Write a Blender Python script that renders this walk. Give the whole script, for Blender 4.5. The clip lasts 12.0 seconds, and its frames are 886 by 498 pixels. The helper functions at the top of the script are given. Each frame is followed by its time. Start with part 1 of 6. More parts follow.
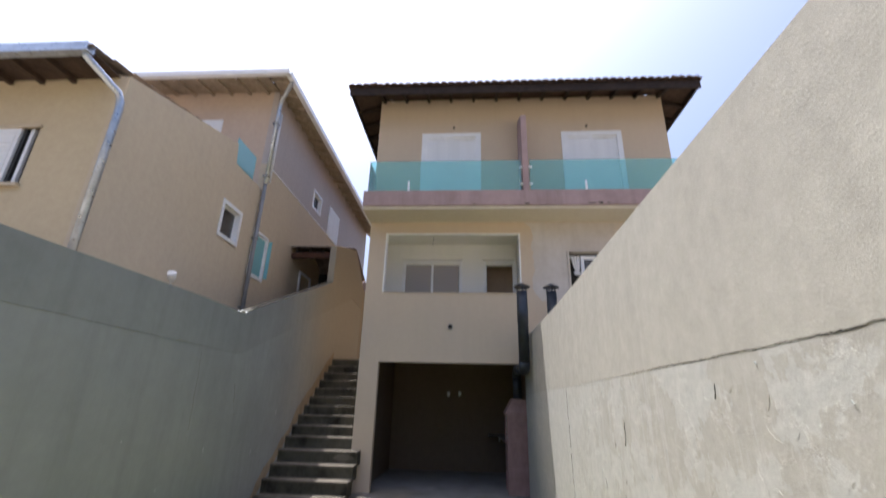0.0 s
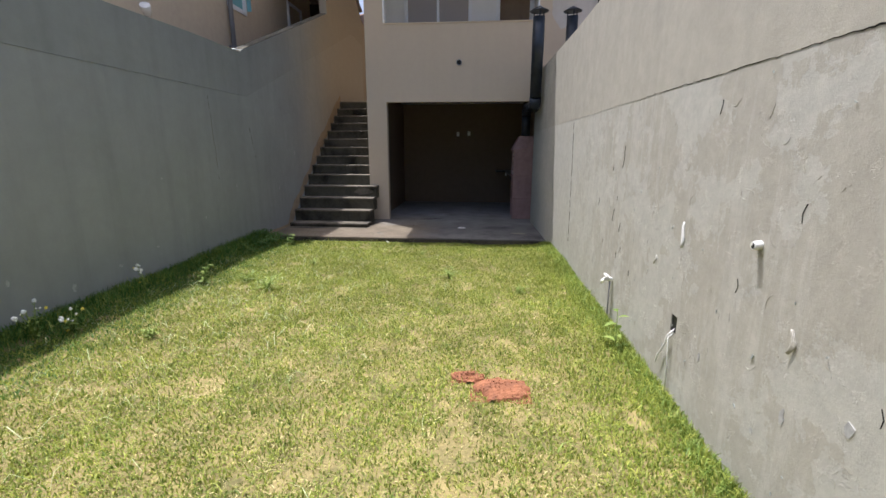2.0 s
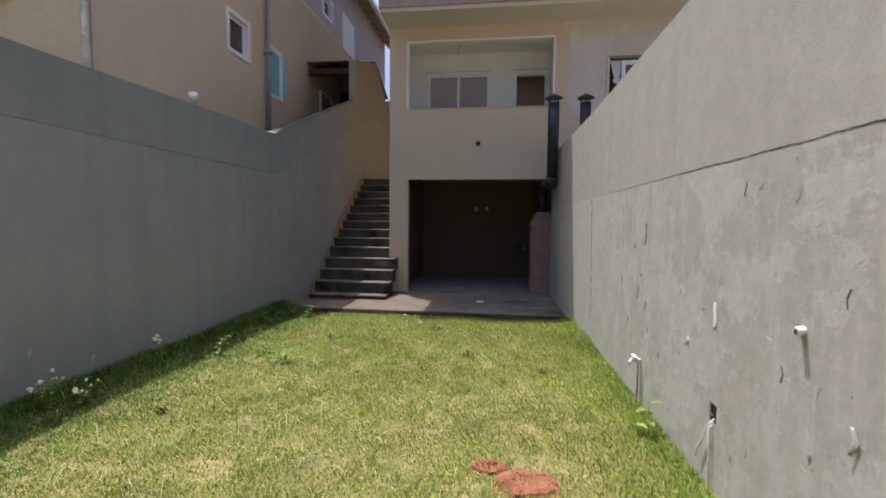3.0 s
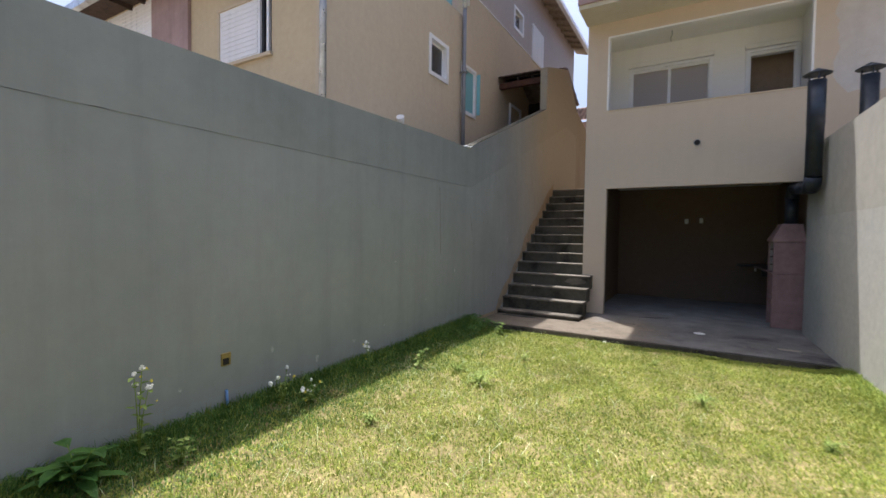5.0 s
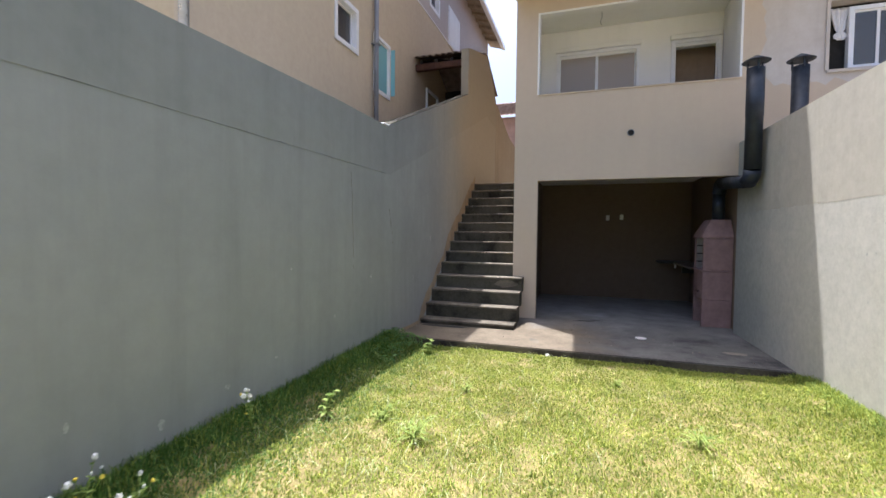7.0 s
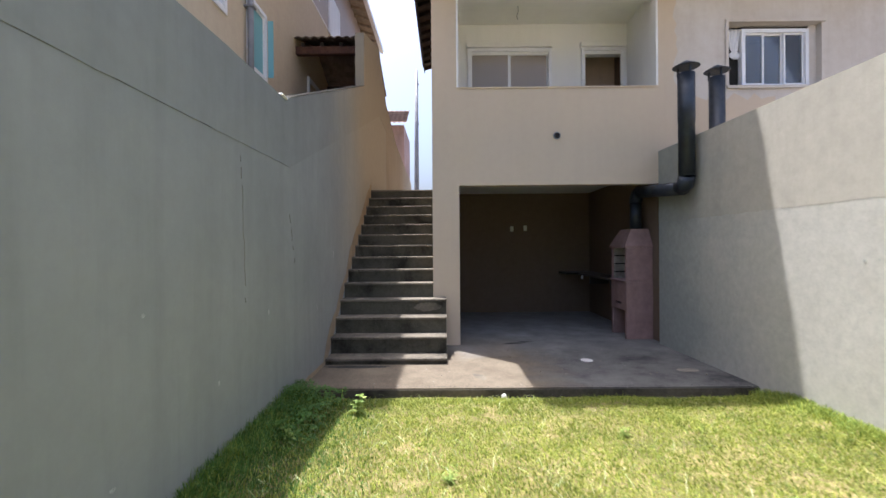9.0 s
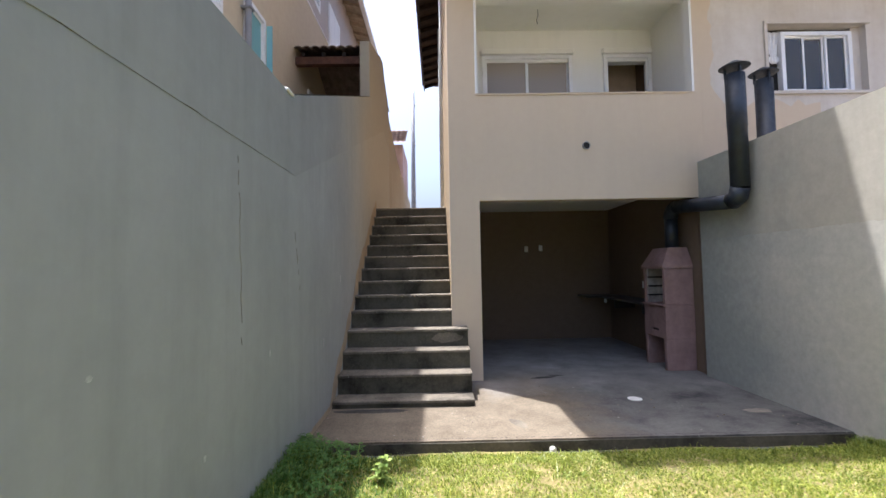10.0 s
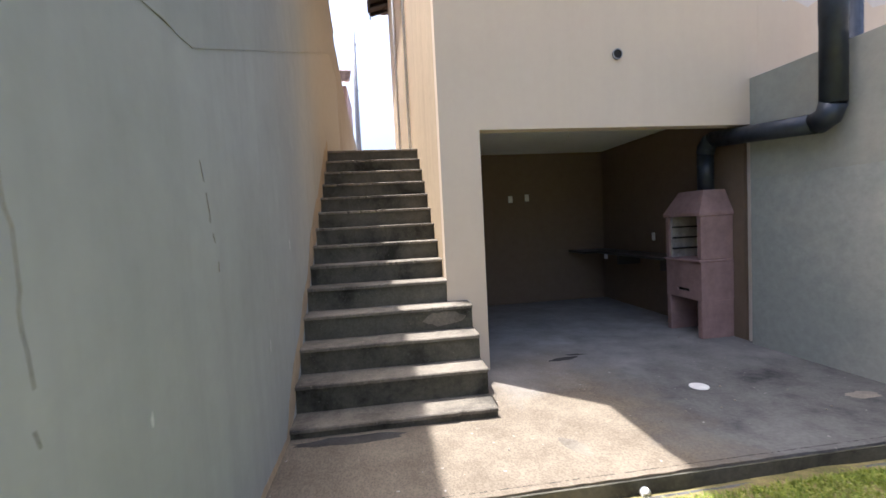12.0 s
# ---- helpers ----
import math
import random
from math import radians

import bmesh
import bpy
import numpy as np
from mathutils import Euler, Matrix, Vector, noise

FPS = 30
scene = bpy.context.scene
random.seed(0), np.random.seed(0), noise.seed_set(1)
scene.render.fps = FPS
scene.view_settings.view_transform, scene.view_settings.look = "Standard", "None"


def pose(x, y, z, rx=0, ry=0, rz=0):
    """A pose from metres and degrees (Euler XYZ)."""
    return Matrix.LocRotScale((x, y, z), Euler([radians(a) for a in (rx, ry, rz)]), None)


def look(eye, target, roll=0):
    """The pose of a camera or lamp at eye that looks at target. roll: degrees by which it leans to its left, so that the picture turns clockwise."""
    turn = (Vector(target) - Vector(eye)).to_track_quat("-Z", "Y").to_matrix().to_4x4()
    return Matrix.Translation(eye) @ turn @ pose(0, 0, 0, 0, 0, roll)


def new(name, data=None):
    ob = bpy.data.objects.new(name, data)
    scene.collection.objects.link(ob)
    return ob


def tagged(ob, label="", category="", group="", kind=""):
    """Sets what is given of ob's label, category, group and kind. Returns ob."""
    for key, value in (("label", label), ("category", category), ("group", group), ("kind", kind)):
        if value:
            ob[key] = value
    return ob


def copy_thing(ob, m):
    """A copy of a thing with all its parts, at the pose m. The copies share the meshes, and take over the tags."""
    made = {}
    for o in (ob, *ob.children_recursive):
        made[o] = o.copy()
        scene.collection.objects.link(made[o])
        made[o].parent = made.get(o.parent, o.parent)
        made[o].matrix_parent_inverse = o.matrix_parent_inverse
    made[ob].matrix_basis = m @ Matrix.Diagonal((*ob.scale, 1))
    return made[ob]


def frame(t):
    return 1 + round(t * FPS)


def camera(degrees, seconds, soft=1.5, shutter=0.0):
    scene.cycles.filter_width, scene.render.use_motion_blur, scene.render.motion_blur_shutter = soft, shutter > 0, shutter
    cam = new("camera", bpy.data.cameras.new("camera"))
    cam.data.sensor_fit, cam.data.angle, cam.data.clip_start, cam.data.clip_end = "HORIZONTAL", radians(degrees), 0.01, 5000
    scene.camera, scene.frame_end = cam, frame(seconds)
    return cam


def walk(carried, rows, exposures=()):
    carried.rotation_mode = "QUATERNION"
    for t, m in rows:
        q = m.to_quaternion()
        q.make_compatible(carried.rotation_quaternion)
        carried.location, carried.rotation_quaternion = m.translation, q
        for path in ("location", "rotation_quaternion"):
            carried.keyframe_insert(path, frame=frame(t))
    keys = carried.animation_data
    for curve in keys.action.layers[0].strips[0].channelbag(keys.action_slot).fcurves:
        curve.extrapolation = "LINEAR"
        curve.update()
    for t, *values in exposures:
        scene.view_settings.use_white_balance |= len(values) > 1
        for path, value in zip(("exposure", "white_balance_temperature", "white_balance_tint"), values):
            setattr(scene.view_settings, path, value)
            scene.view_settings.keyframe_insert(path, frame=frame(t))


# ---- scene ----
cam = camera(91.5, 12.0, shutter=0.5)
PATH = [
    (0, (1.87, -8.78, 1.52), (1.735, -6.906, 2.204), 1.5),
    (0.5, (1.874, -8.778, 1.505), (1.752, -6.814, 1.862), 0.9),
    (1, (1.859, -8.808, 1.484), (1.729, -6.814, 1.562), 0.4),
    (1.5, (1.879, -8.813, 1.449), (1.736, -6.829, 1.24), 0.6),
    (2, (1.874, -8.814, 1.42), (1.709, -6.872, 0.971), 0.1),
    (2.5, (1.863, -8.796, 1.425), (1.661, -6.83, 1.116), -0.6),
    (3, (1.842, -8.796, 1.443), (1.594, -6.815, 1.322), 0.6),
    (3.5, (1.794, -8.809, 1.452), (1.297, -6.873, 1.397), 0.4),
    (5.5, (1.285, -8.225, 1.442), (0.244, -6.519, 1.362), 1.1),
    (6, (1.1, -7.988, 1.455), (0.362, -6.13, 1.401), -0.4),
    (6.5, (0.973, -7.666, 1.436), (0.32, -5.777, 1.366), -0.6),
    (7, (0.799, -7.416, 1.429), (0.17, -5.52, 1.357), 0.6),
    (7.5, (0.534, -7.121, 1.441), (0.154, -5.16, 1.351), 0.1),
    (9.5, (-0.401, -5.975, 1.415), (-0.402, -3.976, 1.467), -0.4),
    (10, (-0.564, -5.616, 1.43), (-0.538, -3.618, 1.527), -1.0),
    (10.5, (-0.736, -5.279, 1.402), (-0.529, -3.289, 1.402), -1.8),
    (11, (-0.836, -4.843, 1.406), (-0.699, -2.848, 1.425), -2.6),
    (11.5, (-0.888, -4.486, 1.445), (-0.691, -2.496, 1.391), -2.2),
    (12, (-0.974, -4.081, 1.437), (-0.7, -2.103, 1.328), -2.9),
]
walk(cam, [(t, look(eye, target, roll)) for t, eye, target, roll in PATH],
     [(t, stops + 0.02, 5500, 14) for t, stops in ((0.0, 0.78), (0.4, 0.92), (1.2, 0.93), (2.0, 0.55), (2.5, 0.32), (3.7, 0.25), (5.5, 1.0), (6.5, 1.2), (7.5, 1.17), (9.5, 1.25), (12.0, 1.66))])

# ---- world and sun ----
SUN_WAY = Vector((-0.2, 0.2, 1.0)).normalized()
world = bpy.data.worlds.new("sky_world")
scene.world = world
world.use_nodes = True
wn = world.node_tree.nodes
sky = wn.new("ShaderNodeTexSky")
sky.sky_type, sky.sun_disc = "NISHITA", False
sky.sun_elevation, sky.sun_rotation = math.asin(SUN_WAY.z), radians(315)
sky.air_density, sky.dust_density, sky.ozone_density = 1.0, 9.0, 1.0
wn["Background"].inputs["Strength"].default_value = 0.14
world.node_tree.links.new(sky.outputs["Color"], wn["Background"].inputs["Color"])
sun_data = bpy.data.lights.new("sun", "SUN")
sun_data.energy, sun_data.angle, sun_data.color = 5.0, radians(0.55), (1.0, 0.905, 0.78)
sun = new("sun", sun_data)
sun.matrix_world = look(SUN_WAY * 60, (0, 0, 0))


# ---- materials ----
def material(name):
    m = bpy.data.materials.new(name)
    m.use_nodes = True
    return m, m.node_tree.nodes, m.node_tree.links, m.node_tree.nodes["Principled BSDF"]


def coords(n, l, scale=(1, 1, 1)):
    tc, mp = n.new("ShaderNodeTexCoord"), n.new("ShaderNodeMapping")
    mp.inputs["Scale"].default_value = scale
    l.new(tc.outputs["Object"], mp.inputs["Vector"])
    return mp.outputs["Vector"]


def noise_node(n, l, vec, scale, detail=6, rough=0.6, distort=0.0):
    t = n.new("ShaderNodeTexNoise")
    t.inputs["Scale"].default_value, t.inputs["Detail"].default_value = scale, detail
    t.inputs["Roughness"].default_value, t.inputs["Distortion"].default_value = rough, distort
    l.new(vec, t.inputs["Vector"])
    return t.outputs["Fac"]


def ramp(n, l, fac, stops):
    r = n.new("ShaderNodeValToRGB")
    e = r.color_ramp.elements
    while len(e) < len(stops):
        e.new(0.5)
    for el, (p, c) in zip(e, stops):
        el.position, el.color = p, (*c, 1) if len(c) == 3 else c
    l.new(fac, r.inputs["Fac"])
    return r.outputs["Color"]


def grey(v):
    return (v, v, v)


def mix(n, l, fac, a, b, mode="MIX"):
    m = n.new("ShaderNodeMix")
    m.data_type, m.blend_type = "RGBA", mode
    if isinstance(fac, (int, float)):
        m.inputs["Factor"].default_value = fac
    else:
        l.new(fac, m.inputs["Factor"])
    for slot, v in ((6, a), (7, b)):
        if isinstance(v, tuple):
            m.inputs[slot].default_value = (*v, 1)
        else:
            l.new(v, m.inputs[slot])
    return m.outputs[2]


def bump(n, l, height, strength, dist, under=None):
    b = n.new("ShaderNodeBump")
    b.inputs["Strength"].default_value, b.inputs["Distance"].default_value = strength, dist
    l.new(height, b.inputs["Height"])
    if under:
        l.new(under, b.inputs["Normal"])
    return b.outputs["Normal"]


def stucco(name, base, stain, amount=0.5, grain=0.5, rough=0.9, runs=0.4, big=0.7, mottle=0.2, toward=None, span=(1.1, 3.6)):
    """Rendered, painted masonry: broad stains, run marks down the face, fine sand grain."""
    m, n, l, p = material(name)
    v = coords(n, l)
    broad = ramp(n, l, noise_node(n, l, v, big, 7, 0.62), [(0.35, grey(0)), (0.72, grey(1))])
    vs = coords(n, l, (3.0, 3.0, 0.25))
    streak = ramp(n, l, noise_node(n, l, vs, 1.6, 5, 0.65), [(0.45, grey(0)), (0.8, grey(1))])
    k = n.new("ShaderNodeMath")
    k.operation = "MULTIPLY"
    k.inputs[1].default_value = amount
    l.new(broad, k.inputs[0])
    c = mix(n, l, k.outputs[0], base, stain)
    k2 = n.new("ShaderNodeMath")
    k2.operation = "MULTIPLY"
    k2.inputs[1].default_value = runs
    l.new(streak, k2.inputs[0])
    c = mix(n, l, k2.outputs[0], c, tuple(s * 0.72 for s in stain))
    if toward:
        # an older coat's colour comes through along the wall, ragged-edged; cream_render's is painted shade
        sep, mr, ad = n.new("ShaderNodeSeparateXYZ"), n.new("ShaderNodeMapRange"), n.new("ShaderNodeMath")
        l.new(v, sep.inputs[0])
        ad.operation = "MULTIPLY_ADD"
        l.new(noise_node(n, l, v, 0.9, 7, 0.65), ad.inputs[0])
        ad.inputs[1].default_value = 3.2
        l.new(sep.outputs["Y"], ad.inputs[2])
        l.new(ad.outputs[0], mr.inputs["Value"])
        mr.inputs["From Min"].default_value, mr.inputs["From Max"].default_value = span
        c = mix(n, l, mr.outputs[0], c, toward)
    fine = noise_node(n, l, v, 9.0, 8, 0.7)
    c = mix(n, l, mottle, c, ramp(n, l, fine, [(0.3, grey(0.32)), (0.7, grey(0.68))]), "OVERLAY")
    l.new(c, p.inputs["Base Color"])
    p.inputs["Roughness"].default_value = rough
    p.inputs["Specular IOR Level"].default_value = 0.2
    b1 = bump(n, l, noise_node(n, l, v, 3.5, 4, 0.55), 0.35 * grain, 0.02)
    l.new(bump(n, l, noise_node(n, l, v, 140, 4, 0.7), 0.5 * grain, 0.004, b1), p.inputs["Normal"])
    return m


def plain(name, base, rough=0.6, metal=0.0, vary=0.25, scale=6.0, bumpy=0.15, spec=0.5):
    m, n, l, p = material(name)
    v = coords(n, l)
    f = noise_node(n, l, v, scale, 6, 0.65)
    lo, hi = tuple(b * (1 - vary) for b in base), tuple(min(1, b * (1 + vary)) for b in base)
    l.new(ramp(n, l, f, [(0.3, lo), (0.7, hi)]), p.inputs["Base Color"])
    l.new(ramp(n, l, noise_node(n, l, v, scale * 2.7, 4), [(0.3, grey(max(0.05, rough - 0.12))), (0.7, grey(min(1, rough + 0.12)))]), p.inputs["Roughness"])
    p.inputs["Metallic"].default_value, p.inputs["Specular IOR Level"].default_value = metal, spec
    l.new(bump(n, l, noise_node(n, l, v, scale * 12, 4), bumpy, 0.004), p.inputs["Normal"])
    return m


def glass(name, tint, rough=0.02, see=0.6):
    """A tinted pane: a glossy coat over clear, coloured glass."""
    m, n, l, p = material(name)
    out = n["Material Output"]
    t, g, mx = n.new("ShaderNodeBsdfTransparent"), n.new("ShaderNodeBsdfGlossy"), n.new("ShaderNodeMixShader")
    d, m2 = n.new("ShaderNodeBsdfDiffuse"), n.new("ShaderNodeMixShader")
    t.inputs["Color"].default_value = (*tint, 1)
    d.inputs["Color"].default_value = (*tint, 1)
    g.inputs["Roughness"].default_value = rough
    fr = n.new("ShaderNodeFresnel")
    fr.inputs["IOR"].default_value = 1.5
    m2.inputs["Fac"].default_value = 1 - see
    l.new(t.outputs[0], m2.inputs[1])
    l.new(d.outputs[0], m2.inputs[2])
    l.new(fr.outputs[0], mx.inputs["Fac"])
    l.new(m2.outputs[0], mx.inputs[1])
    l.new(g.outputs[0], mx.inputs[2])
    l.new(mx.outputs[0], out.inputs["Surface"])
    return m


def concrete(name, base, dark, scale=1.2, grain=0.7):
    m, n, l, p = material(name)
    v = coords(n, l)
    a = ramp(n, l, noise_node(n, l, v, scale, 7, 0.66, 0.2), [(0.36, dark), (0.47, tuple((x + 2 * y) / 3 for x, y in zip(dark, base))), (0.56, base), (0.70, tuple(min(1, b * 1.22) for b in base))])
    b = ramp(n, l, noise_node(n, l, v, scale * 22, 8, 0.75), [(0.3, grey(0.22)), (0.7, grey(0.78))])
    c = mix(n, l, grain, a, b, "OVERLAY")
    speck = ramp(n, l, noise_node(n, l, v, 55, 3, 0.6), [(0.66, grey(0)), (0.72, grey(1))])
    c = mix(n, l, speck, c, tuple(min(1, x * 1.5) for x in base))
    l.new(c, p.inputs["Base Color"])
    p.inputs["Roughness"].default_value, p.inputs["Specular IOR Level"].default_value = 0.9, 0.25
    b1 = bump(n, l, noise_node(n, l, v, 6, 6, 0.6), 0.4, 0.015)
    l.new(bump(n, l, noise_node(n, l, v, 90, 5, 0.7), 0.5, 0.004, b1), p.inputs["Normal"])
    return m


def peeling(name, coat, bare, cream, house_shade):
    """Old paint over cement render: blistered patches with raised rims, drips and a sandy grain."""
    m, n, l, p = material(name)
    v = coords(n, l)
    patch = noise_node(n, l, v, 2.6, 9, 0.66, 0.12)
    # the coat is sound beside the house and breaks up further along the yard
    sep, mr = n.new("ShaderNodeSeparateXYZ"), n.new("ShaderNodeMapRange")
    l.new(v, sep.inputs[0])
    l.new(sep.outputs["Y"], mr.inputs["Value"])
    mr.inputs["From Min"].default_value, mr.inputs["From Max"].default_value = -2.6, -5.2
    mr.inputs["To Min"].default_value = 0.12

    def worn(c):
        k = n.new("ShaderNodeMath")
        k.operation = "MULTIPLY"
        l.new(c, k.inputs[0])
        l.new(mr.outputs[0], k.inputs[1])
        return k.outputs[0]

    edge = worn(ramp(n, l, patch, [(0.49, grey(0)), (0.505, grey(1))]))
    c = mix(n, l, edge, coat, bare)
    vs = coords(n, l, (2.5, 2.5, 0.3))
    drip = worn(ramp(n, l, noise_node(n, l, vs, 3.2, 7, 0.68, 0.1), [(0.50, grey(0)), (0.60, grey(0.7))]))
    c = mix(n, l, drip, c, cream)
    small = worn(ramp(n, l, noise_node(n, l, v, 6.0, 9, 0.72, 0.15), [(0.60, grey(0)), (0.615, grey(0.45))]))
    c = mix(n, l, small, c, tuple(x * 0.97 for x in bare))
    # shade near the house painted in as grey-green, with an uneven border
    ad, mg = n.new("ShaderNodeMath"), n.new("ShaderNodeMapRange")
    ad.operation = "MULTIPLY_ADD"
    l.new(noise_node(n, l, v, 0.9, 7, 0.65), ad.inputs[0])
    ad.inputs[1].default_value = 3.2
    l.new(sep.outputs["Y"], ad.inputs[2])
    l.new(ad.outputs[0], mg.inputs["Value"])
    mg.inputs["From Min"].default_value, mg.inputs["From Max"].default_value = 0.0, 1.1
    c = mix(n, l, mg.outputs[0], c, house_shade)
    c = mix(n, l, 0.3, c, ramp(n, l, noise_node(n, l, v, 14, 7, 0.7), [(0.3, grey(0.32)), (0.7, grey(0.68))]), "OVERLAY")
    l.new(c, p.inputs["Base Color"])
    p.inputs["Roughness"].default_value, p.inputs["Specular IOR Level"].default_value = 0.85, 0.25
    b0 = bump(n, l, edge, 0.22, 0.002)
    rim = worn(ramp(n, l, noise_node(n, l, v, 5.0, 9, 0.72, 0.15), [(0.575, grey(0)), (0.592, grey(1)), (0.60, grey(0.1))]))
    b1 = bump(n, l, rim, 0.55, 0.004, bump(n, l, small, 0.25, 0.002, b0))
    b2 = bump(n, l, noise_node(n, l, v, 4.5, 5, 0.6), 0.3, 0.012, b1)
    l.new(bump(n, l, noise_node(n, l, v, 120, 4, 0.7), 0.35, 0.004, b2), p.inputs["Normal"])
    return m


def leafy(name, a, b, scale=3.0, through_light=0.35):
    """Leaves and blades: tone by island and by place, a little light let through."""
    m, n, l, p = material(name)
    g = n.new("ShaderNodeNewGeometry")
    c = ramp(n, l, g.outputs["Random Per Island"], [(0.0, a), (0.55, tuple((x + y) / 2 for x, y in zip(a, b))), (1.0, b)])
    v = coords(n, l)
    c = mix(n, l, 0.45, c, ramp(n, l, noise_node(n, l, v, scale, 4), [(0.35, grey(0.3)), (0.68, grey(0.72))]), "OVERLAY")
    l.new(c, p.inputs["Base Color"])
    p.inputs["Roughness"].default_value, p.inputs["Specular IOR Level"].default_value = 0.55, 0.3
    tr, mx = n.new("ShaderNodeBsdfTranslucent"), n.new("ShaderNodeMixShader")
    l.new(c, tr.inputs["Color"])
    mx.inputs["Fac"].default_value = through_light
    l.new(p.outputs[0], mx.inputs[1])
    l.new(tr.outputs[0], mx.inputs[2])
    l.new(mx.outputs[0], n["Material Output"].inputs["Surface"])
    return m


M_LWALL = stucco("grey_render", (0.317, 0.327, 0.308), (0.232, 0.242, 0.228), 0.75, 0.35, 0.92, 0.32, 0.6, 0.12, (0.375, 0.343, 0.285))
M_LWALL_UP = stucco("grey_render_upper", (0.299, 0.308, 0.289), (0.222, 0.232, 0.218), 0.75, 0.4, 0.92, 0.32, 0.8, 0.12, (0.355, 0.323, 0.26))
M_TANWALL = stucco("tan_passage_render", (0.374, 0.327, 0.255), (0.289, 0.246, 0.191), 0.6, 0.7)
# both right-wall coats turn grey-green near the house: painted-in shade
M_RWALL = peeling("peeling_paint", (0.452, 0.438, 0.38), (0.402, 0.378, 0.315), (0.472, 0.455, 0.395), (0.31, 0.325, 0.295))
M_RWALL_UP = stucco("cream_render", (0.435, 0.408, 0.336), (0.385, 0.36, 0.298), 0.8, 0.8, 0.92, 0.3, 1.4, 0.25, (0.315, 0.325, 0.285), (0.0, 1.1))
M_HOUSE = stucco("beige_paint", (0.633, 0.520, 0.381), (0.579, 0.479, 0.351), 0.5, 0.3, 0.85, 0.12, 0.6, 0.08)
M_HOUSE_SIDE = stucco("ochre_side_paint", (0.495, 0.378, 0.234), (0.414, 0.315, 0.198), 0.5, 0.4)
M_GARAGE = stucco("brown_room_paint", (0.184, 0.135, 0.094), (0.156, 0.115, 0.082), 0.4, 0.3, 0.85, 0.1)
M_WHITE = stucco("white_paint", (0.88, 0.87, 0.84), (0.82, 0.81, 0.77), 0.4, 0.2, 0.8, 0.15)
M_CREAM = stucco("cream_soffit", (0.66, 0.61, 0.48), (0.58, 0.53, 0.42), 0.5, 0.3, 0.85, 0.1)
M_BOUNCEFLOOR = plain("pale_bounce_floor", (0.70, 0.68, 0.63), 0.3, 0.0, 0.08, 4, 0.05)
M_MAUVE = stucco("mauve_paint", (0.441, 0.324, 0.310), (0.279, 0.203, 0.189), 0.7, 0.5, 0.9, 0.5, 1.6)
M_PLASTER = stucco("bare_plaster", (0.666, 0.619, 0.557), (0.554, 0.489, 0.404), 0.8, 0.6, 0.92, 0.3, 1.3)
M_YELLOW = stucco("pale_yellow_paint", (0.612, 0.510, 0.332), (0.535, 0.442, 0.289), 0.5, 0.4, 0.9, 0.12)
M_TAN = stucco("tan_house_paint", (0.618, 0.521, 0.373), (0.530, 0.447, 0.324), 0.5, 0.4, 0.9, 0.12)
M_TANUP = stucco("mauve_grey_house_paint", (0.529, 0.475, 0.441), (0.462, 0.420, 0.391), 0.5, 0.4, 0.9, 0.12)
M_PEACH = stucco("peach_house_paint", (0.602, 0.483, 0.374), (0.529, 0.424, 0.329), 0.4, 0.4, 0.9, 0.1)
M_SLAB = concrete("slab_concrete", (0.124, 0.121, 0.113), (0.039, 0.039, 0.041), 1.5, 0.42)


